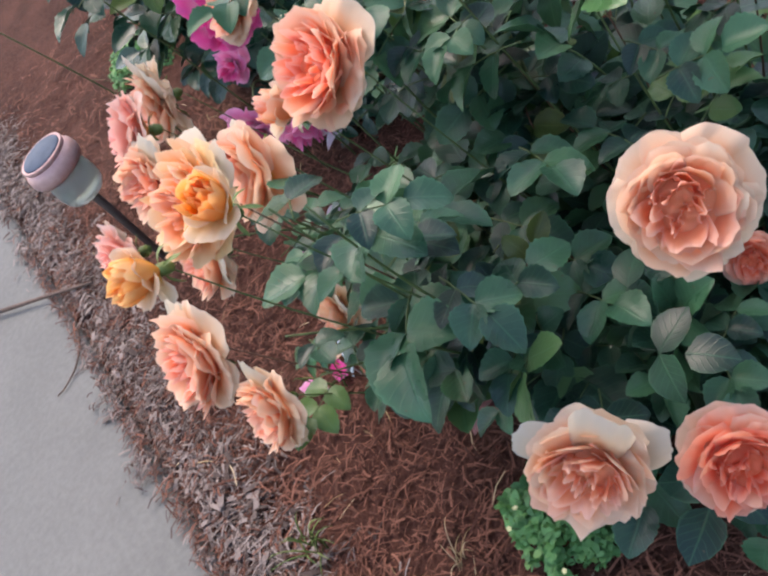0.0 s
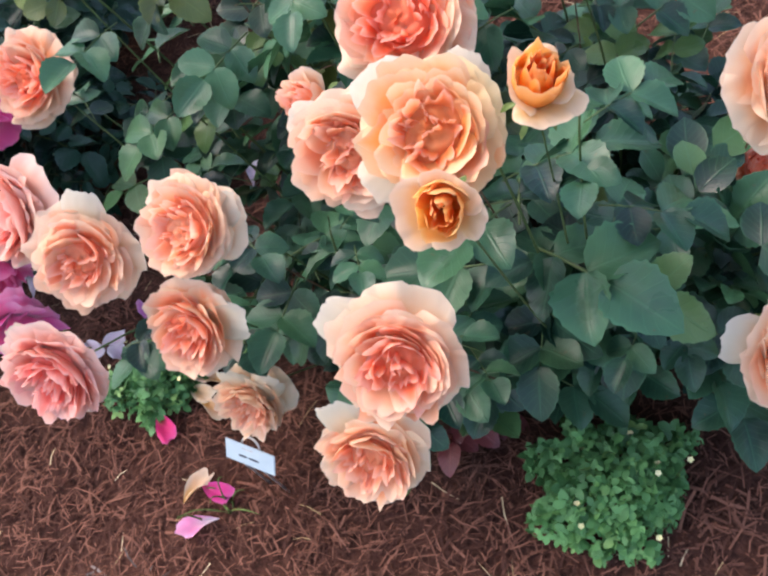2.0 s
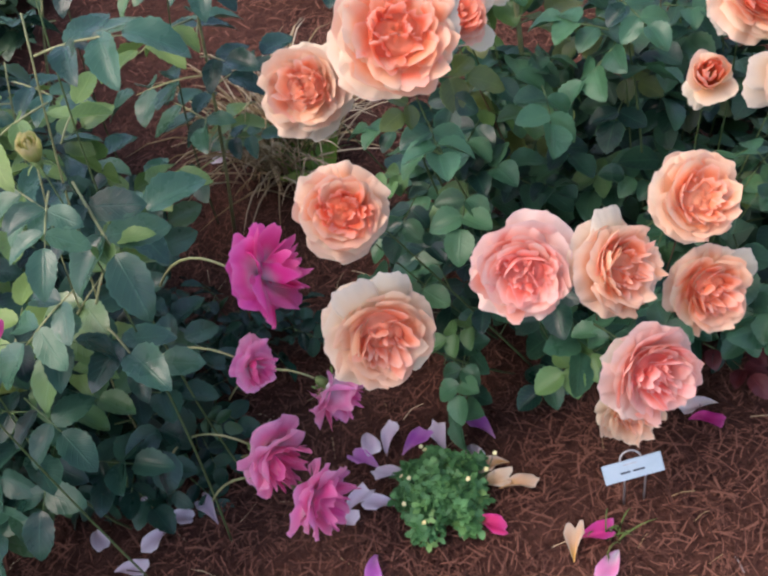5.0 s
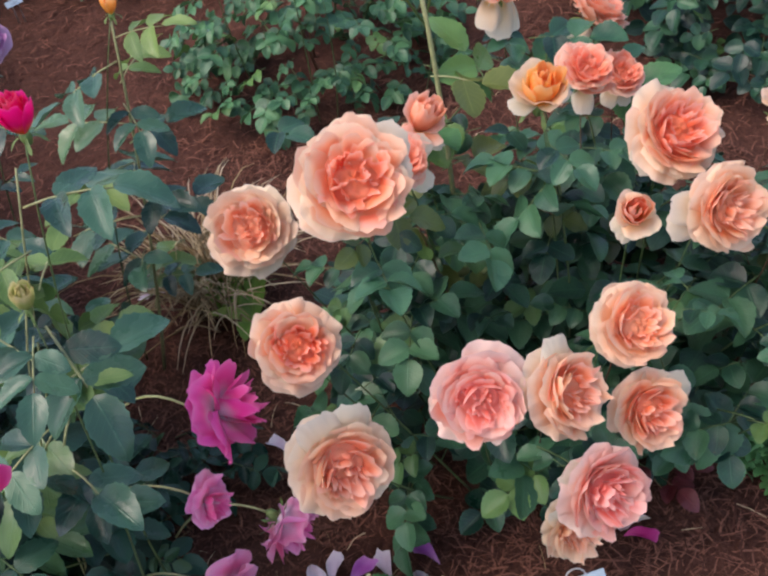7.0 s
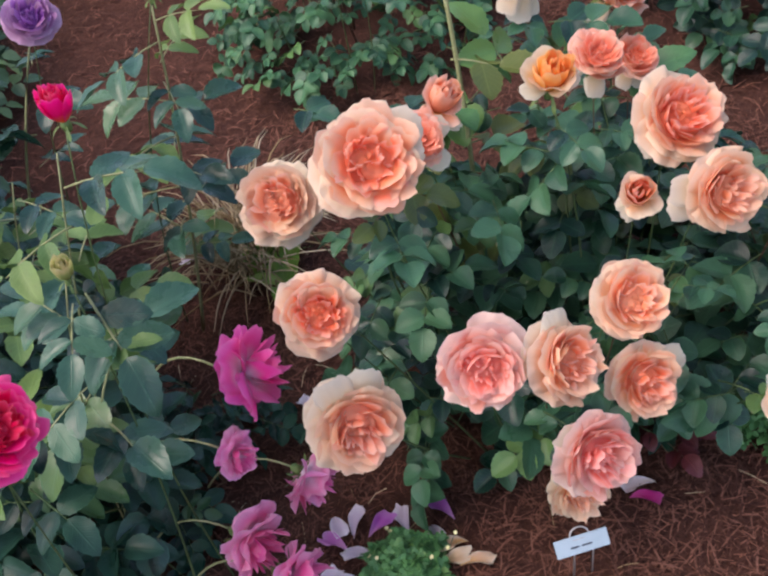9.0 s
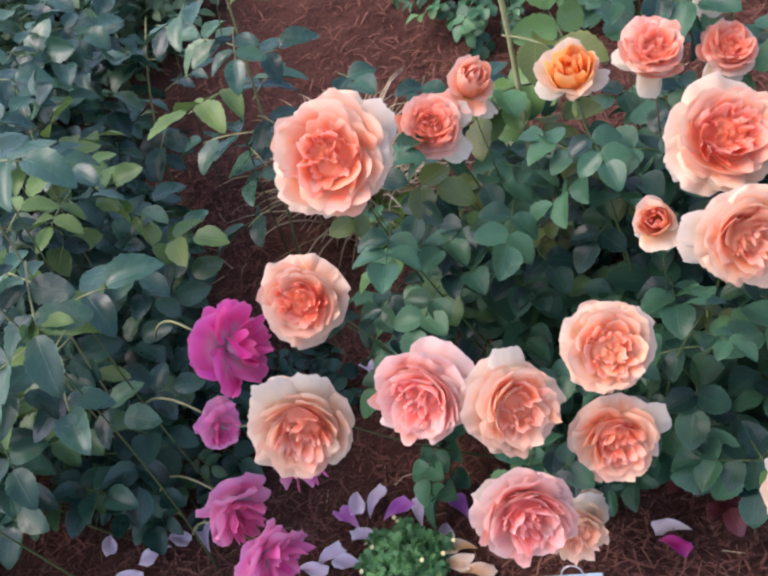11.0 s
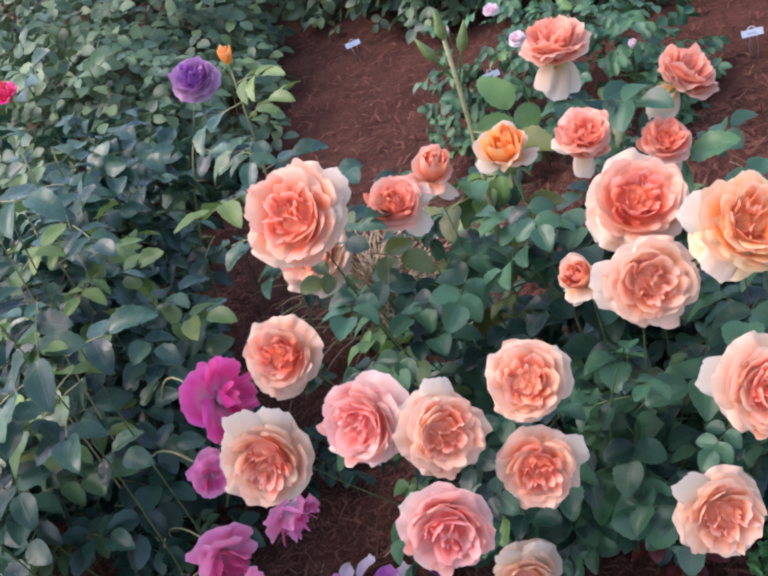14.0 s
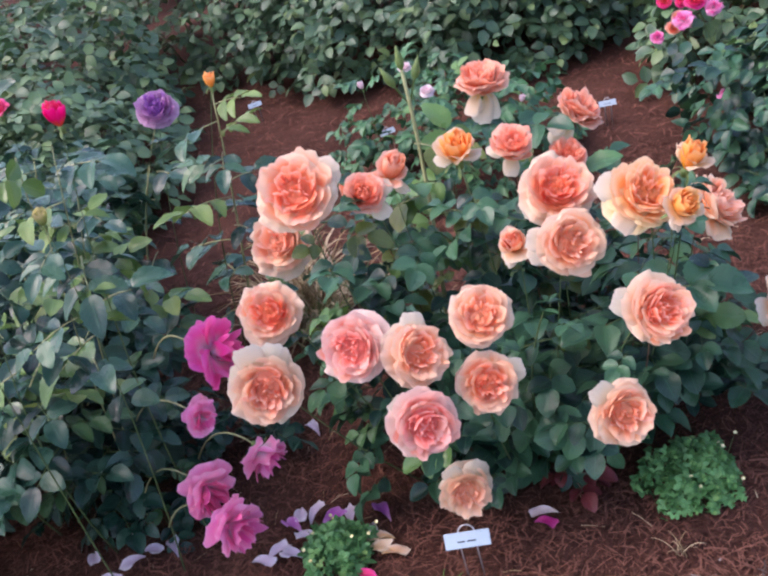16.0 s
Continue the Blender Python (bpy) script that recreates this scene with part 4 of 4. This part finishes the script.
upper = crown(rnd, (-1.50, 0.24, 0), (0.30, 0.34, 0.62), 150, [], 0.62, 0.0, lambda p: p.z > 0.22 and left_of_gap(p))
bits = []
for p, d in upper:
    m = leaf_pose(p, d, rnd)
    fresh = int(p.z > 0.32 and rnd.random() < 0.42)
    for turn, x in ((0, 1.0), (65, 0.5), (-65, 0.5)):
        bits.append(moved(leaflet_piece(0.048, 0.030, 0.4, 0.2, rnd.randrange(4), 4, 8, 0.04), m @ pose(0.048 * x, 0, 0, rnd.uniform(-15, 15), 0, turn), fresh))
v, f, u, s = joined(bits)
tagged(put("upper_foliage", meshed("upper_foliage", v, f, [LEAF_TALL, LIME], u, s), left_bush, Matrix()), kind="stuff")
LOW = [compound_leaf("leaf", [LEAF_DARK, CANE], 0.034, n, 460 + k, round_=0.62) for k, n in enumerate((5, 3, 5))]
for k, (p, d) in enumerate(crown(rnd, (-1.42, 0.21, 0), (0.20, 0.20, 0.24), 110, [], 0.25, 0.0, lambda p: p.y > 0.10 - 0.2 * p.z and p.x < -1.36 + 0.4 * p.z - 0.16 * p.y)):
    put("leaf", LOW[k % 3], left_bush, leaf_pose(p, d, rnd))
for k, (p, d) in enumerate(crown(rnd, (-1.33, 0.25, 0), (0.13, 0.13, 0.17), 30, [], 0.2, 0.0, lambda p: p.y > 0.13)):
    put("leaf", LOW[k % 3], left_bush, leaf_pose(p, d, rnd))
mauve_bush = other_bush((-1.68, 0.78, 0), (0.40, 0.40, 0.60), "tall rose bush with bluish leaves, red buds and a mauve bloom", LEAF_TALL, 0.054, 260, [
    ("mauve", (-1.298, 0.687, 0.480), (0.1, -0.6, 0.75), 0.085, True), ("red", (-1.52, 0.55, 0.60), (0.0, -0.2, 1.0), 0.046, False),
    ("red", (-1.62, 0.85, 0.66), (0.1, -0.2, 1.0), 0.042, False), ("orange", (-1.159, 0.40, 0.592), (0.1, -0.1, 1.0), 0.034, False)], 4, inside=left_of_gap)
for foot, top, n in (((-1.26, 0.50, 0.0), (-1.162, 0.405, 0.575), 8), ((-1.46, 0.74, 0.02), (-1.31, 0.69, 0.45), 3), ((-1.58, 0.7, 0.02), (-1.50, 0.55, 0.5), 6), ((-1.54, 0.45, 0.02), (-1.50, 0.37, 0.46), 6),
                     ((-1.56, 0.52, 0.02), (-1.50, 0.46, 0.54), 6), ((-1.54, 0.36, 0.02), (-1.50, 0.26, 0.44), 6), ((-1.52, 0.4, 0.02), (-1.46, 0.30, 0.52), 6)):
    leafy_shoot(mauve_bush, foot, top, BIG, n * 2, rnd, 0.0026, CANE_YOUNG, (0.8, 1.3), FRESH if n == 8 else None)
other_bush((-0.72, 1.08, 0), (0.34, 0.29, 0.36), "low bush with small rounded leaves and blush white buds", LEAF_SMALL, 0.030, 300, [
    ("white", (-0.802, 0.785, 0.330), (0, -0.3, 1), 0.034, True), ("white", (-0.918, 0.982, 0.308), (-0.2, -0.3, 0.9), 0.026, False),
    ("white", (-0.639, 0.687, 0.300), (0.1, -0.2, 1), 0.022, False), ("white", (-0.83, 0.84, 0.37), (0, -0.3, 1), 0.032, True)], 5)
pink_bush = other_bush((0.03, 0.70, 0), (0.42, 0.44, 0.42), "leafy rose bush at the back with small pink blooms", LEAF, 0.040, 300, [
    ("rosy", (-0.20, 0.80, 0.12), (-0.4, -0.6, 0.6), 0.045, True), ("rosy", (-0.17, 0.87, 0.10), (-0.4, -0.6, 0.5), 0.04, True),
    ("red", (-0.16, 1.02, 0.27), (-0.2, -0.6, 0.8), 0.055, True), ("rosy", (-0.20, 1.00, 0.24), (-0.4, -0.6, 0.7), 0.055, True), ("rosy", (-0.13, 1.00, 0.25), (-0.1, -0.7, 0.6), 0.05, True)], 6)
dark_fill = []
rnd = random.Random(19)
for p, d in crown(rnd, (0.02, 0.72, 0), (0.40, 0.42, 0.40), 230, [], 0.3):
    m = leaf_pose(p, d, rnd)
    for turn, x in ((0, 1.0), (65, 0.5), (-65, 0.5)):
        dark_fill.append(moved(leaflet_piece(0.038, 0.028, 0.3, 0.2, rnd.randrange(4), 4, 8, 0.04), m @ pose(0.038 * x, 0, 0, rnd.uniform(-15, 15), 0, turn), 0))
v, f, u, s = joined(dark_fill)
tagged(put("inner_foliage", meshed("inner_foliage", v, f, [LEAF], u), pink_bush, Matrix()), kind="stuff")
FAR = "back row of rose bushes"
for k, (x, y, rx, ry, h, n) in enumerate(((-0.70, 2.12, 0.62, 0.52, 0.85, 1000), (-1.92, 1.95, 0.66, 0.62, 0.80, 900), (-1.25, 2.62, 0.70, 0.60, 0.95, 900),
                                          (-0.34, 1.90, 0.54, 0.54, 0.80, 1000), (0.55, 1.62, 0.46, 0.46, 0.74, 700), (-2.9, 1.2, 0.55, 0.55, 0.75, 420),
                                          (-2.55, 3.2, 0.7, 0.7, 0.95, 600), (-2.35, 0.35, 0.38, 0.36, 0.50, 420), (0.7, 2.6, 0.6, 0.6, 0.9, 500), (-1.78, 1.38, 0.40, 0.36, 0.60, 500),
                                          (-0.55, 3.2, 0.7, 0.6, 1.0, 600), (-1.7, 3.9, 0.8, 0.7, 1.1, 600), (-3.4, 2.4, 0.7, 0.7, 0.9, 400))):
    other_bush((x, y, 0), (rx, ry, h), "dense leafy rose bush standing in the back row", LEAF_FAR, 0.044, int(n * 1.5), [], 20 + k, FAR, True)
# a bush with clustered coral pink blooms at the end of the open mulch
rnd = random.Random(61)
cluster = [(rnd.choice(("salmon", "red", "rosy")), (-0.16 + rnd.uniform(-0.07, 0.07), 1.12 + rnd.uniform(-0.05, 0.05), 0.22 + rnd.uniform(-0.05, 0.05)), (rnd.uniform(-0.4, 0.2), -0.7, 0.6), 0.040, True) for k in range(9)]
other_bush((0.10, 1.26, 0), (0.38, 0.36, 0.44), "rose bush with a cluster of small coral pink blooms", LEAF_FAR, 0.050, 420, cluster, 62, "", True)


# ---- plants on the ground ----
def ground_cover(x, y, r, h, n, seed):
    rnd = random.Random(seed)
    plant = stand("ground_cover", x, y, 0.0, "small bright green creeping plant with tiny pale yellow flowers", "ground cover", "ground cover plants")
    lobes = [moved(leaflet_piece(0.0098, 0.0070, 0.15, 0.15, k, 2, 4, 0.0), pose(0, 0, 0, 0, 0, a), 0) for k, a in enumerate((0, 95, -95))]
    v, f, u, s = joined(lobes)
    tri = meshed("leaf", v, f, [COVER], u)
    for k in range(n):
        a, q = rnd.uniform(0, 2 * math.pi), math.sqrt(rnd.random())
        lump = 0.85 + 0.6 * noise.noise(Vector((math.cos(a) * 2.2, math.sin(a) * 2.2, seed)))
        z = 0.006 + h * math.sqrt(max(0.0, 1 - q * q)) * rnd.uniform(0.45, 1.0)
        m = Matrix.Translation((x + math.cos(a) * q * r * lump, y + math.sin(a) * q * r * lump, z))
        m = m @ pose(0, 0, 0, rnd.gauss(0, 24), rnd.gauss(0, 24), rnd.uniform(0, 360)) @ Matrix.Scale(rnd.uniform(0.7, 1.35), 4)
        put("leaf", tri, plant, m)
    more = []
    for k in range(2 * n):
        a, q = rnd.uniform(0, 2 * math.pi), math.sqrt(rnd.random())
        lump = 0.85 + 0.6 * noise.noise(Vector((math.cos(a) * 2.2, math.sin(a) * 2.2, seed)))
        z = 0.004 + h * math.sqrt(max(0.0, 1 - q * q)) * rnd.uniform(0.4, 1.08)
        m = Matrix.Translation((math.cos(a) * q * r * lump, math.sin(a) * q * r * lump, z)) @ pose(0, 0, 0, rnd.gauss(0, 30), rnd.gauss(0, 30), rnd.uniform(0, 360)) @ Matrix.Scale(rnd.uniform(0.5, 1.0), 4)
        more.extend(moved(p, m, 0) for p in lobes)
    v, f, u, s = joined(more)
    tagged(put("small_leaves", meshed("small_leaves", v, f, [COVER], u), plant, Matrix.Translation((x, y, 0))), kind="stuff")
    fl = [moved(leaflet_piece(0.0030, 0.0025, 0.3, -0.2, k, 2, 3, 0.0), pose(0, 0, 0, 0, 0, 72 * k), 0) for k in range(5)]
    v, f, u, s = joined(fl)
    flower = meshed("flower", v, f, [YELLOW], u)
    for k in range(9):
        a = rnd.uniform(0, 6.28)
        q = rnd.uniform(0.5, 1.15)
        top = Vector((math.cos(a) * q * r, math.sin(a) * q * r, h * rnd.uniform(0.5, 1.2)))
        v, f, u, _ = tube(bow((top.x * 0.7, top.y * 0.7, 0.004), top, (0, 0, 0.006), 4), 0.0005, 4)
        put("flower_stalk", meshed("flower_stalk", v, f, [CANE], u), plant, Matrix.Translation((x, y, 0)))
        put("flower", flower, plant, Matrix.Translation(Vector((x, y, 0)) + top) @ pose(0, 0, 0, rnd.uniform(-30, 30), rnd.uniform(-30, 30), 0))
    return plant


ground_cover(-0.655, -0.104, 0.074, 0.052, 300, 1)
ground_cover(-1.160, -0.050, 0.058, 0.055, 260, 2)
ground_cover(-2.18, -0.01, 0.10, 0.05, 220, 3)


def tuft(x, y, n, reach, height, mat_, label, seed, thick=0.0011):
    rnd = random.Random(seed)
    bits = []
    for k in range(n):
        a = rnd.uniform(0, 6.28)
        r, h = reach * rnd.uniform(0.3, 1.0), height * rnd.uniform(0.2, 1.0)
        foot = Vector((rnd.gauss(0, reach * 0.15), rnd.gauss(0, reach * 0.15), 0))
        bits.append(moved(tube(bow(foot, foot + Vector((math.cos(a) * r, math.sin(a) * r, h)), (0, 0, h * 0.4), 5), [thick * c for c in (1, 1, 0.9, 0.8, 0.6, 0.2)], 3), Matrix(), 0))
    v, f, u, s = joined(bits)
    ob = new("grass_tuft", meshed("grass_tuft", v, f, [mat_], u))
    ob.location = (x, y, 0.0)
    return tagged(ob, label, "grass", kind="stuff")


tuft(-1.14, 0.60, 260, 0.19, 0.15, STRAW, "dry straw-coloured grass tuft on the mulch", 1, 0.0017)
tuft(-1.13, 0.56, 40, 0.07, 0.09, GRASS, "green grass growing in the dry tuft", 2)
tuft(-0.873, -0.32, 16, 0.05, 0.04, GRASS, "thin green grass sprouting by the walk", 3)
tuft(-0.72, -0.215, 8, 0.04, 0.03, STRAW, "thin dry grass blades in the mulch", 4, 0.0007)
tuft(-1.03, -0.18, 10, 0.05, 0.045, GRASS, "few grass blades beside the plant label", 5)
weed = stand("weed", -1.115, 0.50, 0.0, "broad-leaved light green weed by the dry tuft", "weed")
wl = meshed("leaf", *leaflet_piece(0.12, 0.045, 0.4, 0.3, 4, 4, 12, 0.05)[:2], [WEED], leaflet_piece(0.12, 0.045, 0.4, 0.3, 4, 4, 12, 0.05)[2])
for k, turn in enumerate((110, 60, 250, 170)):
    put("leaf", wl, weed, Matrix.Translation((-1.115, 0.50, 0.01)) @ pose(0, 0, 0, 0, -28 - 8 * k, turn) @ Matrix.Scale(1 - 0.15 * k, 4))


seedling = stand("red_shoot", -0.80, -0.05, 0.0, "low dark red young rose shoot under the bush", "shoot")
red_leaf = compound_leaf("leaf", [RED_LEAF, CANE_BROWN], 0.030, 3, 91)
for k in range(7):
    put("leaf", red_leaf, seedling, Matrix.Translation((-0.80 + 0.012 * math.cos(k * 2.1), -0.05 + 0.012 * math.sin(k * 2.1), 0.012 + 0.006 * k)) @ pose(0, 0, 0, 0, 12 - 9 * (k % 3), 137.5 * k) @ Matrix.Scale(0.8 + 0.1 * (k % 3), 4))


# ---- fallen petals, labels, lamp, twigs ----
FALLEN = [(-1.516, 0.035, LILAC, "pale lilac"), (-1.539, 0.004, LILAC, "pale lilac"), (-1.614, 0.039, LILAC, "pale lilac"), (-1.473, 0.058, LILAC, "pale lilac"), (-1.448, 0.070, LILAC, "pale lilac"), (-1.561, -0.001, LILAC, "pale lilac"),
          (-0.870, -0.105, FALLEN_MAGENTA, "magenta"), (-1.133, -0.105, RED[0], "pinkish red"), (-1.259, -0.096, PURPLE, "purple"), (-1.040, -0.168, FALLEN_MAGENTA, "magenta"),
          (-1.062, -0.170, CREAM[0], "cream"), (-1.039, -0.205, ROSY[0], "pink"), (-1.085, 0.006, PURPLE, "purple"), (-1.226, 0.653, LILAC, "pale lilac"),
          (-1.470, 0.114, LILAC, "pale lilac"), (-1.540, 0.092, LILAC, "pale lilac"), (-1.252, -0.012, LILAC, "pale lilac"), (-1.209, 0.055, LILAC, "pale lilac"),
          (-1.222, 0.030, PURPLE, "purple"), (-1.108, -0.020, LILAC, "pale lilac"), (-1.105, -0.062, CREAM[0], "cream"), (-1.276, -0.022, LILAC, "pale lilac"), (-1.171, 0.251, LILAC, "pale lilac"),
          (-1.188, 0.045, LILAC, "pale lilac"), (-1.165, 0.028, PURPLE, "purple"), (-1.135, 0.015, LILAC, "pale lilac"), (-1.20, 0.0, LILAC, "pale lilac"), (-1.095, -0.045, CREAM[0], "cream"), (-1.085, -0.078, CREAM[0], "cream"), (-1.225, -0.03, LILAC, "pale lilac"), (-0.771, 0.440, PURPLE, "purple"), (-0.862, -0.088, WHITE[0], "white"), (-1.41, 0.06, LILAC, "pale lilac"), (-1.78, -0.16, RED[0], "red"), (-1.86, -0.20, RED[0], "red")]
rnd = random.Random(5)
for x, y, mt, word in FALLEN:
    p = petal_piece(0.046, 0.028, 70, 104, 0.004, rnd.random(), 0.003, 0.004, 6, 5)
    v, f, u, _ = p
    mid = Vector((0.022, 0, 0))
    v = [Vector((q.x, q.y * 2.1, q.z * 0.6)) - mid for q in v]
    low = min(q.z for q in v)
    ob = new("fallen_petal", meshed("fallen_petal", [q - Vector((0, 0, low)) for q in v], f, [mt], u))
    ob.matrix_basis = pose(x, y, 0.010, rnd.uniform(-12, 12), rnd.uniform(-14, 6), rnd.uniform(0, 360))
    tagged(ob, f"fallen {word} rose petal lying on the mulch", "petal", "fallen petals")


def slab_piece(w, h, t, edge=0.0012):
    bm = bmesh.new()
    bmesh.ops.create_cube(bm, size=1.0, matrix=Matrix.Diagonal((w, h, t, 1)))
    bmesh.ops.bevel(bm, geom=bm.edges[:], offset=edge, segments=2, affect="EDGES")
    me = bpy.data.meshes.new("slab")
    bm.to_mesh(me)
    bm.free()
    return me


def plant_label(m, label, foot):
    """m: the plate's middle, its z axis along the plate's face; foot: the ground below it."""
    top = m.translation
    ob = stand("plant_label", top.x, top.y, 0.0, label, "plant label", "plant labels")
    me = slab_piece(0.0615, 0.0215, 0.0016, 0.0006)
    me.materials.append(PLATE)
    put("plate", me, ob, m)
    for k, (x, w, y) in enumerate(((-0.0085, 0.010, -0.002), (0.0055, 0.012, -0.002), (-0.002, 0.014, 0.0065))):
        bar = slab_piece(w, 0.0020 if k < 2 else 0.0010, 0.0008, 0.0003)
        bar.materials.append(INK if k < 2 else WIRE)
        put("print_bar", bar, ob, m @ Matrix.Translation((x, y, 0.0011)))
    loop = [m @ Vector((0.011 * math.cos(a), 0.0095 + 0.010 * math.sin(a), -0.0015)) for a in np.linspace(0, math.pi, 10)]
    legs = [m @ Vector((s * 0.011, -0.010, -0.0015)) for s in (1, -1)]
    for s, a, b in ((1, loop[0], legs[0]), (-1, loop[-1], legs[1])):
        end = Vector((b.x, b.y + 0.012, -0.03))
        v, f, u, _ = tube([a, b, end], 0.0011, 6)
        put("wire_leg", meshed("wire_leg", v, f, [WIRE], u), ob, Matrix())
    v, f, u, _ = tube(loop, 0.0011, 6)
    put("wire_loop", meshed("wire_loop", v, f, [WIRE], u), ob, Matrix())
    return ob


# its corners give the plate's lie
cx, cy = Vector((1, -0.21, 0.02)).normalized(), Vector((0.06, 0.30, 0.46))
cz = cx.cross(cy).normalized()
cy = cz.cross(cx)
lm = Matrix((cx, cy, cz)).transposed().to_4x4()
plant_label(Matrix.Translation((-0.980, -0.151, 0.068)) @ lm, "small white plant label on a wire loop in mulch", 0)
for x, y, z in ((-1.203, 1.80, 0.05), (-0.873, 1.297, 0.06), (-0.364, 1.10, 0.055)):
    plant_label(Matrix.Translation((x, y, z)) @ pose(0, 0, 0, 52, 0, random.Random(int(y * 99)).uniform(-15, 15)) @ Matrix.Scale(0.66, 4), "small white plant label further back in the bed", 0)

lamp = stand("solar_garden_light", -1.55, -0.243, 0.0, "small round solar garden light with copper-coloured cap on a stake", "garden light")
axis = Vector((0.02, -0.03, 1.0)).normalized()
head_at = Vector((-1.55, -0.243, 0.226))
hm = facing(head_at, axis) @ Matrix.Scale(1.12, 4)
v, f, u, _ = lathe([(0.030, 0.018), (0.0305, 0.021), (0.029, 0.0225), (0.002, 0.0226)], 32)
put("solar_panel", meshed("solar_panel", v, f, [SOLAR], u), lamp, hm @ Matrix.Translation((0, 0, 0.0125)))
v, f, u, _ = lathe([(0.030, 0.017), (0.0335, 0.018), (0.0345, 0.0225), (0.034, 0.0245), (0.0325, 0.0248), (0.0315, 0.0235), (0.030, 0.023)], 32)
put("rim", meshed("rim", v, f, [COPPER], u), lamp, hm @ Matrix.Translation((0, 0, 0.009)))
v, f, u, _ = lathe([(0.028, 0.001), (0.038, 0.002), (0.0405, 0.010), (0.039, 0.020), (0.034, 0.027), (0.028, 0.028)], 32)
put("cap", meshed("cap", v, f, [COPPER], u), lamp, hm)
gl = []
for r, z in ((0.010, -0.052), (0.022, -0.050), (0.029, -0.042), (0.031, -0.028), (0.030, -0.010), (0.026, 0.004)):
    gl.append((r, z))
v, f, u, _ = lathe(gl, 28)
v = [(x * (1 + 0.035 * (k % 2)), y * (1 + 0.035 * (k % 2)), z) for k, (x, y, z) in enumerate(v)]
put("lens", meshed("lens", v, f, [GLASS], u), lamp, hm)
v, f, u, _ = tube([head_at - axis * 0.05, head_at - axis * 0.09, Vector((-1.55, -0.243, -0.03))], [0.008, 0.0065, 0.0055], 10)
put("stake", meshed("stake", v, f, [BLACK], u), lamp, Matrix())

for a, b, sag, r, lab in (((-2.05, -0.72, 0.004), (-1.66, -0.36, 0.012), (0.01, 0.01, 0.004), 0.0056, "thick dry twig lying across the walk's edge"),
                          ((-1.605, -0.425, 0.003), (-1.50, -0.505, 0.003), (0.028, 0.012, 0.002), 0.0022, "thin curved dry twig lying on concrete")):
    v, f, u, _ = tube(bow(a, b, sag, 10), [r * (1 - 0.05 * k) for k in range(11)], 7)
    v = [q + Vector((0.002 * noise.noise(q * 60), 0.002 * noise.noise(q * 60 + Vector((9, 0, 0))), 0)) for q in v]
    tagged(new("twig", meshed("twig", v, f, [TWIG], u)), lab, "twig")
